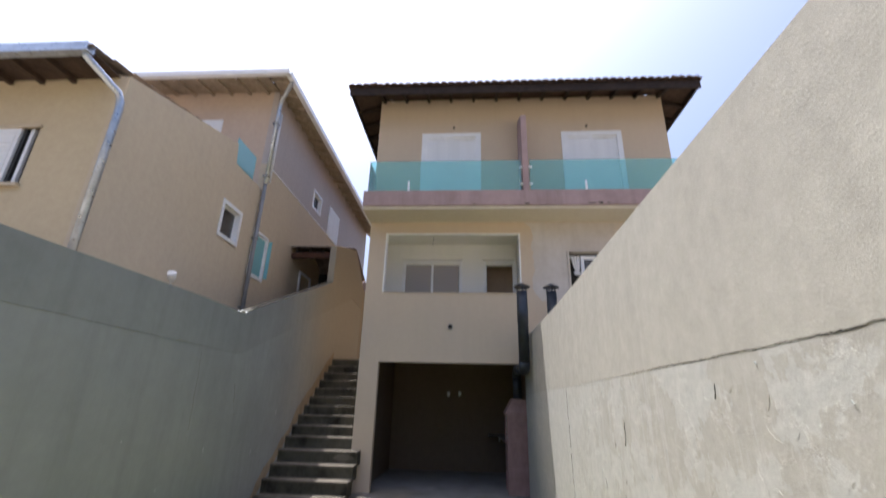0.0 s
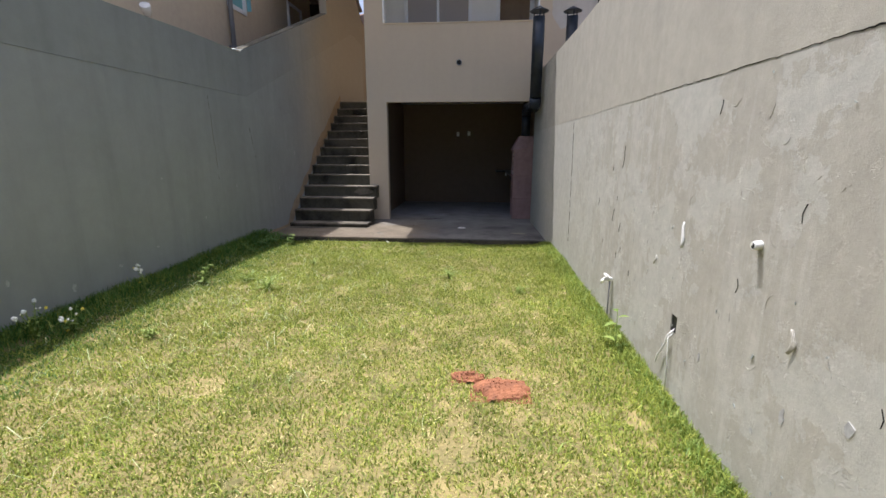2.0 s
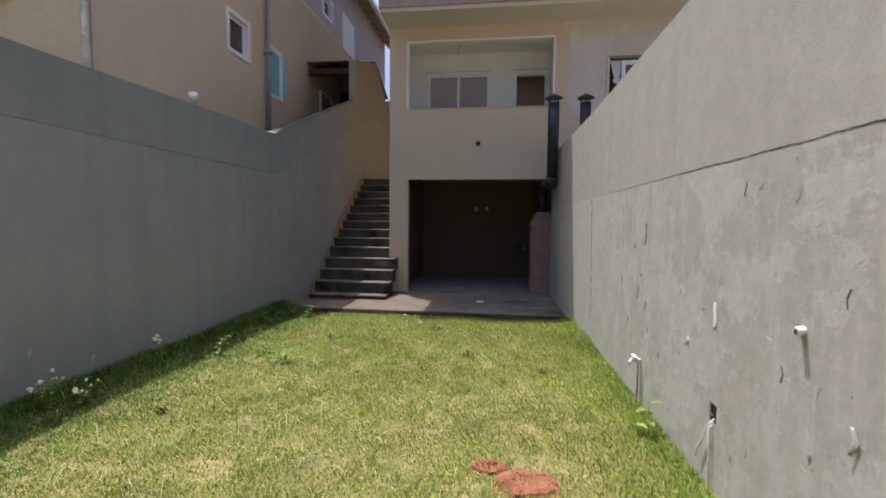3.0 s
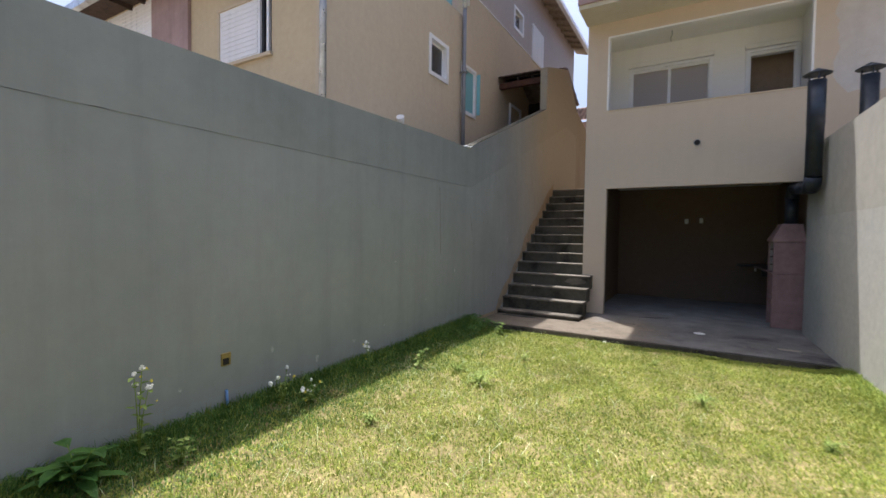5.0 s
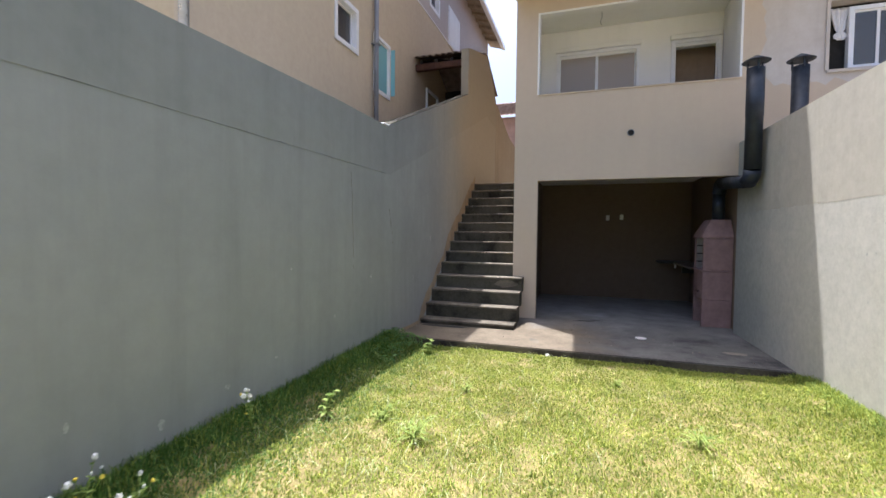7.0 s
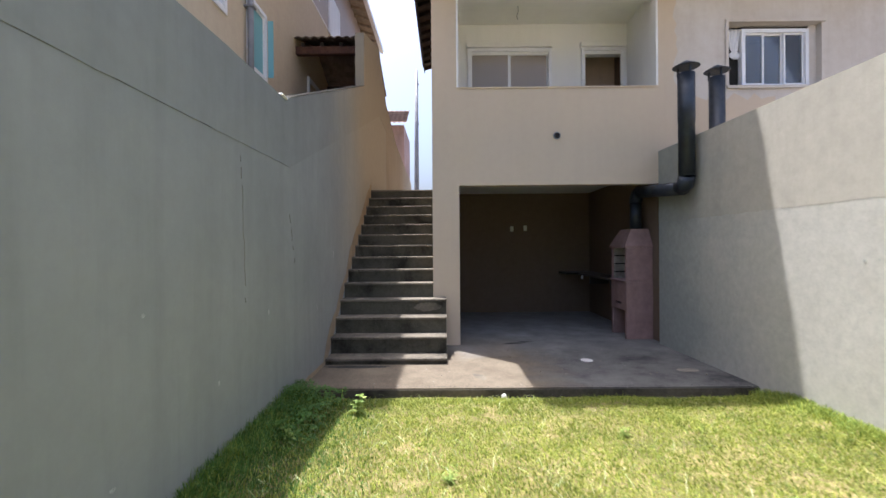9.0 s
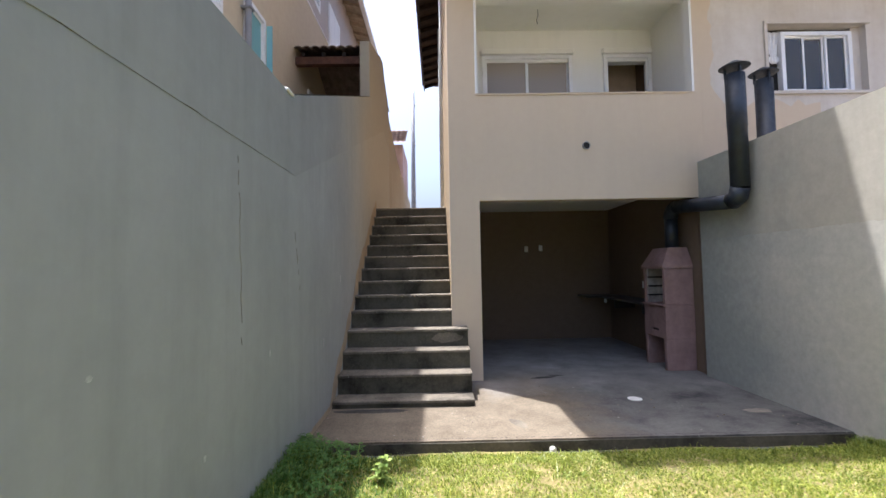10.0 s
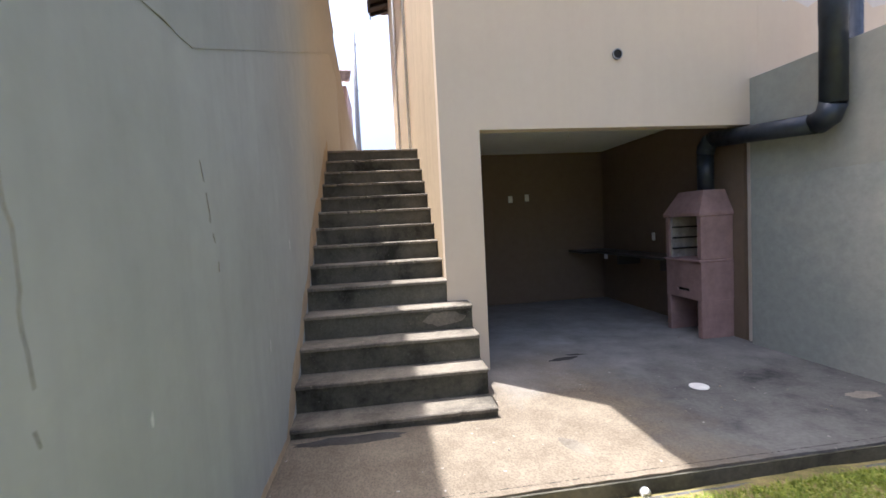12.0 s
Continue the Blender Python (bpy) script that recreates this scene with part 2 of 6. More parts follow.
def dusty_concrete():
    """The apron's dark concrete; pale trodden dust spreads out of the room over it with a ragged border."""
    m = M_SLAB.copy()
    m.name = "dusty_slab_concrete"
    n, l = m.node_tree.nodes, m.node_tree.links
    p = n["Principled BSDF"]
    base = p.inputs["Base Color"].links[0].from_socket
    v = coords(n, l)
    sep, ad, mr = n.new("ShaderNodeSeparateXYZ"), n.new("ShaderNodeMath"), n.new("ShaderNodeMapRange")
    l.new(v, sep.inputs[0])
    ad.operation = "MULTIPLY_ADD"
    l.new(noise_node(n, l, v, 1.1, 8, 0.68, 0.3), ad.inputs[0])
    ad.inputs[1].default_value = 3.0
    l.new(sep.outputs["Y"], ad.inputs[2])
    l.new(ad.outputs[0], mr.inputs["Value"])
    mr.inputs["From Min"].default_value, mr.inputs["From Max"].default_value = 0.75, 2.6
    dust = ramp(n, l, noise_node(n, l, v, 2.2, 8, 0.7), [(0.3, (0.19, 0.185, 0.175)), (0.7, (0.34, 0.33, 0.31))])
    # an older pour of warm exposed aggregate beside the stairs
    ag, mg = n.new("ShaderNodeMath"), n.new("ShaderNodeMapRange")
    ag.operation = "MULTIPLY_ADD"
    l.new(noise_node(n, l, v, 1.6, 8, 0.7, 0.2), ag.inputs[0])
    ag.inputs[1].default_value = 1.5
    l.new(sep.outputs["X"], ag.inputs[2])
    l.new(ag.outputs[0], mg.inputs["Value"])
    mg.inputs["From Min"].default_value, mg.inputs["From Max"].default_value = 2.0, 1.4
    chips = n.new("ShaderNodeTexVoronoi")
    chips.inputs["Scale"].default_value = 75
    l.new(v, chips.inputs["Vector"])
    warm = mix(n, l, 0.4, ramp(n, l, noise_node(n, l, v, 2.4, 8, 0.7), [(0.3, (0.096, 0.078, 0.054)), (0.7, (0.168, 0.139, 0.10))]), ramp(n, l, chips.outputs["Distance"], [(0.0, grey(0.2)), (0.75, grey(0.85))]), "OVERLAY")
    base = mix(n, l, mg.outputs[0], base, warm)
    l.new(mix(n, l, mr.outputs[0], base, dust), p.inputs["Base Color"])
    # trowel scratches and small pale spatters
    spat = ramp(n, l, noise_node(n, l, v, 19, 3, 0.5), [(0.70, grey(0)), (0.73, grey(0.8))])
    l.new(mix(n, l, spat, p.inputs["Base Color"].links[0].from_socket, (0.36, 0.34, 0.31)), p.inputs["Base Color"])
    return m


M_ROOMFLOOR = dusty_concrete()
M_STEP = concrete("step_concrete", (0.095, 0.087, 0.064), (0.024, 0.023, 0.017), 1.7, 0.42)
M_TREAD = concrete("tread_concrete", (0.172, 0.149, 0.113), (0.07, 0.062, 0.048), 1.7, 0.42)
M_ALU = plain("white_aluminium", (0.86, 0.86, 0.86), 0.35, 0.0, 0.06, 3, 0.03)
M_GALV = plain("galvanised_steel", (0.55, 0.58, 0.62), 0.35, 0.85, 0.25, 5, 0.1)
M_GREYPIPE = plain("grey_painted_pipe", (0.22, 0.22, 0.23), 0.5, 0.0, 0.2, 4, 0.1)
M_FLUE = plain("black_flue_enamel", (0.020, 0.026, 0.036), 0.45, 0.0, 0.4, 7, 0.2)
M_BBQ = plain("pink_brown_concrete", (0.30, 0.195, 0.175), 0.85, 0.0, 0.2, 6, 0.35, 0.25)
M_BBQ_IN = plain("fire_bricks_pale", (0.42, 0.38, 0.33), 0.9, 0.0, 0.35, 9, 0.4, 0.2)
# near-black puts the shade of openings, holes and cracks into the colour
M_DARK = plain("dark_void_shade", (0.03, 0.028, 0.025), 0.9, 0.0, 0.3, 6, 0.1, 0.2)
M_STONE = plain("dark_granite", (0.05, 0.048, 0.045), 0.35, 0.0, 0.5, 60, 0.05)
M_WOOD = plain("dark_stained_wood", (0.032, 0.021, 0.015), 0.7, 0.0, 0.45, 9, 0.3, 0.3)
M_REDWOOD = plain("red_brown_wood", (0.10, 0.045, 0.028), 0.7, 0.0, 0.4, 9, 0.3, 0.3)
M_PALEWOOD = plain("weathered_pale_wood", (0.36, 0.29, 0.21), 0.8, 0.0, 0.3, 9, 0.3, 0.3)
M_EAVE = plain("brown_eaves_wood", (0.07, 0.046, 0.033), 0.8, 0.0, 0.35, 9, 0.3, 0.3)
M_TILE = plain("clay_tile_brown", (0.16, 0.105, 0.08), 0.85, 0.0, 0.45, 5, 0.4, 0.25)
M_TILE2 = plain("clay_tile_grey", (0.24, 0.19, 0.155), 0.85, 0.0, 0.45, 5, 0.4, 0.25)
M_TEAL = glass("teal_guard_glass", (0.66, 0.91, 0.88), 0.03, 0.86)
M_TEALWIN = glass("teal_window_glass", (0.36, 0.70, 0.75), 0.05, 0.25)
M_PANE = glass("dim_window_glass", (0.72, 0.72, 0.72), 0.03, 0.9)
# matte taupe tint stands in for the reflection in the loggia door's panes
M_TAUPEPANE = glass("taupe_reflection_door_glass", (0.56, 0.49, 0.42), 0.06, 0.35)
M_BEHIND = stucco("room_wall_behind", (0.56, 0.44, 0.32), (0.50, 0.39, 0.29), 0.4, 0.2)
M_CURTAIN = plain("white_curtain_cloth", (0.78, 0.78, 0.79), 0.9, 0.0, 0.1, 12, 0.2, 0.1)
M_SOIL = concrete("red_soil", (0.25, 0.105, 0.052), (0.14, 0.06, 0.033), 9.0)
M_GROUND = concrete("lawn_soil", (0.23, 0.185, 0.075), (0.11, 0.10, 0.037), 3.0)
M_EARTH = concrete("dry_earth", (0.22, 0.19, 0.14), (0.12, 0.10, 0.07), 0.7)
M_GRASS = leafy("lawn_grass", (0.11, 0.175, 0.022), (0.41, 0.435, 0.075), 1.3)
M_STRAW = leafy("dry_grass", (0.28, 0.245, 0.09), (0.62, 0.56, 0.26), 2.0)
M_WEED = leafy("weed_leaf", (0.13, 0.21, 0.032), (0.34, 0.43, 0.10), 6.0)
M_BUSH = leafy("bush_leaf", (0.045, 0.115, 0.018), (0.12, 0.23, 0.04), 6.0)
M_PETAL = plain("white_petal", (0.8, 0.79, 0.72), 0.8, 0.0, 0.08, 30, 0.1, 0.2)
M_YPETAL = plain("yellow_petal", (0.75, 0.6, 0.08), 0.8, 0.0, 0.1, 30, 0.1, 0.2)
M_PVC = plain("white_plastic", (0.74, 0.73, 0.69), 0.45, 0.0, 0.12, 10, 0.05)
M_BLUE = plain("blue_conduit_plastic", (0.13, 0.24, 0.45), 0.45, 0.0, 0.15, 10, 0.05)
M_OCHREBOX = plain("yellow_box_plastic", (0.26, 0.19, 0.05), 0.6, 0.0, 0.35, 20, 0.1)
M_BLACK = plain("black_rubber", (0.015, 0.015, 0.016), 0.6, 0.0, 0.2, 10, 0.05)
M_ROAD = plain("asphalt", (0.055, 0.055, 0.055), 0.9, 0.0, 0.3, 2, 0.4, 0.2)


# ---- mesh helpers ----
def box(bm, x0, x1, y0, y1, z0, z1):
    v = [bm.verts.new((x, y, z)) for x in (x0, x1) for y in (y0, y1) for z in (z0, z1)]
    for f in ((0, 1, 3, 2), (4, 6, 7, 5), (0, 4, 5, 1), (2, 3, 7, 6), (0, 2, 6, 4), (1, 5, 7, 3)):
        bm.faces.new([v[i] for i in f])
    return v


def rounded_box(bm, x0, x1, y0, y1, z0, z1, r=0.01, seg=1):
    v = box(bm, x0, x1, y0, y1, z0, z1)
    es = list({e for a in v for e in a.link_edges})
    bmesh.ops.bevel(bm, geom=es, offset=r, segments=seg, affect="EDGES", profile=0.5)


def prism(bm, outline, axis, a, b):
    """A closed outline of two coordinates, pulled along an axis from a to b."""
    def at(p, d):
        return {"x": (d, p[0], p[1]), "y": (p[0], d, p[1]), "z": (p[0], p[1], d)}[axis]
    lo, hi = [bm.verts.new(at(p, a)) for p in outline], [bm.verts.new(at(p, b)) for p in outline]
    bm.faces.new(lo), bm.faces.new(hi[::-1])
    for i in range(len(lo)):
        j = (i + 1) % len(lo)
        bm.faces.new((lo[j], lo[i], hi[i], hi[j]))
    bmesh.ops.recalc_face_normals(bm, faces=bm.faces)


def pierced(bm, axis, d0, d1, u0, u1, z0, z1, holes=()):
    """A wall slab from d0 to d1 on an axis, with rectangular holes (u0, u1, z0, z1) right through it."""
    us = sorted({u0, u1, *(h[0] for h in holes), *(h[1] for h in holes)})
    zs = sorted({z0, z1, *(h[2] for h in holes), *(h[3] for h in holes)})
    us, zs = [u for u in us if u0 <= u <= u1], [z for z in zs if z0 <= z <= z1]
    grid = {}

    def vert(i, j, k):
        if (i, j, k) not in grid:
            d = (d0, d1)[k]
            grid[i, j, k] = bm.verts.new((us[i], d, zs[j]) if axis == "y" else (d, us[i], zs[j]))
        return grid[i, j, k]

    def solid(i, j):
        if not (0 <= i < len(us) - 1 and 0 <= j < len(zs) - 1):
            return False
        u, z = (us[i] + us[i + 1]) / 2, (zs[j] + zs[j + 1]) / 2
        return not any(h[0] < u < h[1] and h[2] < z < h[3] for h in holes)

    for i in range(len(us) - 1):
        for j in range(len(zs) - 1):
            if not solid(i, j):
                continue
            for k in (0, 1):
                bm.faces.new([vert(i, j, k), vert(i + 1, j, k), vert(i + 1, j + 1, k), vert(i, j + 1, k)])
            for di, dj, a, b in ((-1, 0, (0, 0), (0, 1)), (1, 0, (1, 0), (1, 1)), (0, -1, (0, 0), (1, 0)), (0, 1, (0, 1), (1, 1))):
                if not solid(i + di, j + dj):
                    bm.faces.new([vert(i + a[0], j + a[1], 0), vert(i + b[0], j + b[1], 0), vert(i + b[0], j + b[1], 1), vert(i + a[0], j + a[1], 1)])
    bmesh.ops.recalc_face_normals(bm, faces=bm.faces)


def tube(bm, path, radius, sides=10, caps=True):
    """A round bar along a path of points; the radius may be a list."""
    pts = [Vector(p) for p in path]
    rad = radius if isinstance(radius, (list, tuple)) else [radius] * len(pts)
    rings, up = [], None
    for i, p in enumerate(pts):
        way = (pts[min(i + 1, len(pts) - 1)] - pts[max(i - 1, 0)]).normalized()
        if up is None:
            up = way.orthogonal().normalized()
        up = (up - way * up.dot(way)).normalized()
        side = way.cross(up)
        rings.append([bm.verts.new(p + rad[i] * (math.cos(a) * up + math.sin(a) * side)) for a in (2 * math.pi * s / sides for s in range(sides))])
    for a, b in zip(rings, rings[1:]):
        for s in range(sides):
            f = bm.faces.new((a[s], a[(s + 1) % sides], b[(s + 1) % sides], b[s]))
            f.smooth = True
    if caps:
        bm.faces.new(rings[0][::-1]), bm.faces.new(rings[-1])
    return rings


def link(name, bm, mat, parent=None):
    me = bpy.data.meshes.new(name)
    bm.to_mesh(me)
    bm.free()
    for m in (mat if isinstance(mat, (list, tuple)) else (mat,)):
        me.materials.append(m)
    ob = new(name, me)
    ob.parent = parent
    return ob


def part(name, bm, mat, parent, label=""):
    return tagged(link(name, bm, mat, parent), label)


def empty(name, at=(0, 0, 0), label="", category="", group="", kind=""):
    ob = new(name)
    ob.location = at
    ob.empty_display_size = 0.2
    return tagged(ob, label, category, group, kind)


def setting(name, bm, mat, label="", category=""):
    return tagged(link(name, bm, mat), label, category, kind="structure")


def boxes(*dims, r=0.0):
    bm = bmesh.new()
    for d in dims:
        if r:
            rounded_box(bm, *d, r)
        else:
            box(bm, *d)
    return bm


def shifted(bm, at):
    bmesh.ops.translate(bm, verts=bm.verts, vec=at)
    return bm


# ---- the setting ----
LX, RX = -1.69, 2.96  # inner faces of the yard's side walls
BEND = -3.2           # where the right wall bends
FRONT = -1.93         # front edge of the concrete apron

bm = bmesh.new()
n_x, n_y = 40, 70
grid = [[None] * (n_y + 1) for _ in range(n_x + 1)]
for i in range(n_x + 1):
    for j in range(n_y + 1):
        x, y = LX - 0.05 + (RX - LX + 0.3) * i / n_x, -12.5 + (FRONT - 0.02 + 12.5) * j / n_y
        side = max(0, 1 - min(x - LX, RX + 0.1 - x) / 0.5)
        z = 0.0 + 0.05 * side * side + 0.022 * noise.noise((x * 1.3, y * 1.3, 0)) + 0.01 * noise.noise((x * 5, y * 5, 3))
        z -= 0.10 * max(0, 1 - (FRONT - y) / 0.45)
        grid[i][j] = bm.verts.new((x, y, z))
for i in range(n_x):
    for j in range(n_y):
        f = bm.faces.new((grid[i][j], grid[i + 1][j], grid[i + 1][j + 1], grid[i][j + 1]))
        f.smooth = True
setting("ground_lawn", bm, M_GROUND, "earth under the lawn, with thin yellowed grass", "ground")

bm = bmesh.new()
box(bm, -400, 400, -400, 400, -0.6, -0.35)
setting("ground", bm, M_EARTH, "dry brown earth around the houses", "ground")

bm = boxes((-60, LX - 0.16, -12.5, 40, -0.35, 2.45), (LX - 0.16, -0.39, 4.5, 12, -0.35, 2.55), (-60, 60, 12, 60, -0.35, 2.5))
setting("ground_upper", bm, M_EARTH, "raised earth terrace of the upper street level", "ground")
setting("road", boxes((-60, 60, 14.5, 21, 2.48, 2.52)), M_ROAD, "grey asphalt street above the yard", "road")

# concrete apron, with the edge chipped along the lawn
bm = bmesh.new()
rnd = random.Random(5)
edge = [(LX + (RX - LX) * i / 60, FRONT + 0.005 * rnd.uniform(-1, 1)) for i in range(61)]
prism(bm, [(LX, 0.12), *edge, (RX, 0.12)], "z", -0.3, 0.0)
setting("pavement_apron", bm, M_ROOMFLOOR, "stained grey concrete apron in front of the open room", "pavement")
# the room's floor is paler, with a ragged joint along the opening
bm = bmesh.new()
joint = [(LX + (RX - LX) * i / 60, 0.12) for i in range(61)]
prism(bm, [(LX, 3.3), *joint, (RX, 3.3)], "z", -0.3, 0.0)
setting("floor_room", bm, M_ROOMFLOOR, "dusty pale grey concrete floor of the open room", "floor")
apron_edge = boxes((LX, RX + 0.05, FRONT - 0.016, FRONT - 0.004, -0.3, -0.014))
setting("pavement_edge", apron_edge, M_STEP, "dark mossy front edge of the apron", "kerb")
bm = boxes((LX, RX + 0.05, FRONT - 0.13, FRONT - 0.06, -0.3, -0.085))
setting("pavement_kerb", bm, M_SLAB, "narrow concrete strip along the apron's gully", "kerb")


def wall_left():
    bm = bmesh.new()
    prism(bm, [(-12.5, -0.3), (4.7, -0.3), (4.7, 4.4), (3.6, 4.45), (-2.18, 2.2), (-12.5, 2.16)], "x", LX - 0.15, LX)
    ob = setting("wall_left", bm, M_LWALL, "stained grey rendered retaining wall beside lawn and steps", "wall")
    bm = bmesh.new()
    prism(bm, [*((-12.5 + 0.12 * i, 2.161 + 0.04 * i / 86 + 0.009 * noise.noise((i * 0.9, 0.0, 5.0))) for i in range(86)), (-2.18, 2.201), (3.6, 4.451), (4.7, 4.401), (4.7, 5.1), (3.58, 5.97), (1.86, 5.48), (1.7, 5.42), (1.7, 4.43), (-2.3, 2.812), (-3.4, 2.812), (-5.7, 2.742), (-12.5, 2.60)], "x", LX - 0.16, LX + 0.004)
    part("upper_wall", bm, M_LWALL_UP, ob, "later added upper course of grey render")
    # dark strip added over the sloping top to dull its sunlit edge
    bm = bmesh.new()
    prism(bm, [(-2.15, 2.877), (1.69, 4.43), (1.69, 4.436), (-2.15, 2.883)], "x", LX - 0.162, LX + 0.002)
    part("mossy_top", bm, M_STEP, ob, "thin dark strip that dulls the wall's sunlit sloping top")
    bm = bmesh.new()
    prism(bm, [(4.7, 2.3), (12.8, 2.3), (12.8, 4.25), (7.0, 4.6), (4.7, 5.1)], "x", LX - 0.15, LX + 0.002)
    part("passage_wall", bm, M_TANWALL, ob, "tan painted passage wall")
    return ob


wall_l = wall_left()


def cut(bm):
    bmesh.ops.bisect_plane(bm, geom=[*bm.verts, *bm.edges, *bm.faces], plane_co=(0, BEND, 0), plane_no=(0, 1, 0))


def wall_right():
    bm = bmesh.new()
    pierced(bm, "x", RX, RX + 0.16, -12.5, 0.0, -0.3, 1.84, [(-6.485, -6.415, 0.42, 0.52)])
    cut(bm)
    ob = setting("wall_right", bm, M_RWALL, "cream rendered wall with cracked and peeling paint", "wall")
    # the upper course hangs over the lower one by a broken lip
    bm = bmesh.new()
    rnd = random.Random(11)
    ys = [-12.5 + 12.5 * i / 700 for i in range(701)]
    low, prev, notch = [], 0, 0
    for y in ys:
        prev = 0.6 * prev + rnd.uniform(-0.003, 0.003)
        if rnd.random() < 0.3:
            notch = rnd.uniform(-0.005, 0.005)
        low.append(1.765 + prev + notch)
    prism(bm, [*zip(ys, low), (0.0, 2.80), (-12.5, 2.80)], "x", RX + 0.001, RX + 0.17)
    cut(bm)
    up = part("upper_wall", bm, M_RWALL_UP, ob, "cream upper course with a broken lower lip")
    # the render's own face, standing proud where the lip has lifted
    bm = bmesh.new()
    cols = []
    for y, z in zip(ys, low):
        proud = 0.001 + 0.0012 * max(0.0, min(1.0, (-4.6 - y) / 2.0))
        cols.append([bm.verts.new(p) for p in ((RX + 0.001, y, z), (RX - proud, y, z), (RX - proud, y, 2.2), (RX - proud, y, 2.80), (RX + 0.001, y, 2.80))])
    for a, b in zip(cols, cols[1:]):
        for i in range(4):
            bm.faces.new((a[i], a[i + 1], b[i + 1], b[i]))
    bmesh.ops.recalc_face_normals(bm, faces=bm.faces)
    part("upper_face", bm, M_RWALL_UP, ob)
    # the open joint under the lip, widest away from the house
    bm = bmesh.new()
    prev, gape = None, 0.0
    for y, z in zip(ys, low):
        gape = 0.75 * gape + 0.25 * rnd.uniform(-0.004, 0.012)
        w = max(0.0, gape) * max(0.0, min(1.0, (-5.2 - y) / 1.2))
        row = [bm.verts.new((RX - 0.0012, y, z + 0.001)), bm.verts.new((RX - 0.0012, y, z - w))]
        if prev and w > 0.0012:
            bm.faces.new((prev[0], row[0], row[1], prev[1]))
        prev = row
    part("lip_joint", bm, M_DARK, ob, "dark open joint under the upper course")
    return ob


wall_r = wall_right()
setting("wall_back", boxes((LX - 0.16, RX + 0.16, -12.7, -12.5, -0.3, 2.8)), M_LWALL, "plain grey rendered wall at the yard's end", "wall")


# ---- the main house ----
house = empty("house", (0, 0, 0), "beige two-family house with an open ground-floor room", "house")
HX0, HX1, PARTY = -0.39, 6.37, 3.0

# facade up to the balcony: the open room below, the loggia above, the neighbour's half
bm = bmesh.new()
pierced(bm, "y", 0.0, 0.15, HX0, PARTY, -0.2, 5.34, [(0.0, PARTY, -0.2, 2.329), (-0.03, 2.90, 3.752, 5.09)])
part("front_wall", bm, M_HOUSE, house, "beige painted front wall with a loggia opening")
bm = bmesh.new()
pierced(bm, "y", 0.003, 0.15, PARTY, HX1, -0.2, 5.34, [(3.92, 5.28, 3.74, 4.66)])
part("front_wall", bm, M_PLASTER, house, "patchy unpainted plaster of the neighbouring half")
rnd = random.Random(9)
bm = bmesh.new()
prism(bm, [(PARTY + 0.001, 2.75), (4.6, 2.75), *((4.6 - 0.1 * i, 3.58 + rnd.uniform(-0.05, 0.07)) for i in range(14)),
           *((3.15 + rnd.uniform(-0.04, 0.05), 3.75 + 0.1 * i) for i in range(16)), (PARTY + 0.001, 5.335)], "y", 0.0, 0.01)
part("paint_edge", bm, M_HOUSE, house, "ragged edge of the beige paint")
bm = bmesh.new()
pierced(bm, "y", 0.0, 0.15, HX0, HX1, 5.34, 8.66, [(0.72, 2.02, 5.76, 7.62), (4.0, 5.28, 5.76, 7.62)])
part("front_wall", bm, M_HOUSE, house, "beige upper front wall")
bm = bmesh.new()
pierced(bm, "x", HX0, HX0 + 0.15, 0.15, 10.2, 0.0, 8.66, [(5.2, 6.1, 6.8, 7.6)])
part("side_wall", bm, M_HOUSE_SIDE, house, "sunlit ochre side wall along the passage")
bm = boxes((HX1 - 0.15, HX1, 0.15, 10.2, 0, 8.66), (HX0 + 0.15, HX1 - 0.15, 10.05, 10.2, 0, 8.66))
part("rear_wall", bm, M_HOUSE, house)
bm = boxes((PARTY - 0.04, PARTY + 0.11, 0.15, 10.05, -0.2, 5.34))
part("party_wall", bm, M_GARAGE, house)

# open room on the ground floor
part("room_back_wall", boxes((HX0 + 0.15, PARTY - 0.04, 3.2, 3.35, 0, 2.75)), M_GARAGE, house, "brown back wall of the open room")
part("room_ceiling", boxes((HX0 + 0.15, PARTY - 0.04, 0.15, 3.2, 2.6, 2.75)), M_WHITE, house, "whitewashed ceiling slab")
bm = bmesh.new()
tube(bm, [(1.42, 1.15, 2.6), (1.42, 1.15, 2.5), (1.425, 1.15, 2.46)], [0.004, 0.004, 0.018], 8)
part("lamp_socket", bm, M_PVC, house, "bare lamp socket on a short wire")
part("room_left_lining", boxes((HX0 + 0.15, HX0 + 0.17, 0.15, 3.2, 0, 2.6)), M_GARAGE, house)

# loggia
bm = bmesh.new()
pierced(bm, "y", 1.12, 1.25, HX0 + 0.15, PARTY - 0.04, 2.75, 5.30, [(0.26, 1.58, 2.8, 4.72), (2.19, 2.86, 2.8, 4.72)])
part("loggia_back_wall", bm, M_WHITE, house, "white painted back wall of the loggia")
part("loggia_ceiling", boxes((HX0 + 0.15, PARTY - 0.04, 0.15, 1.12, 5.24, 5.335)), M_WHITE, house)
for a in (HX0 + 0.15, PARTY - 0.07):
    part("loggia_side_wall", boxes((a, a + 0.03, 0.15, 1.12, 2.75, 5.24)), M_WHITE, house)
bm = boxes((-0.03, 0.0, -0.012, 0.15, 3.755, 5.06), (2.87, 2.90, -0.012, 0.15, 3.755, 5.06), (-0.03, 2.90, -0.012, 0.15, 5.06, 5.09))
part("loggia_trim", bm, M_WHITE, house, "white painted reveal of the loggia")
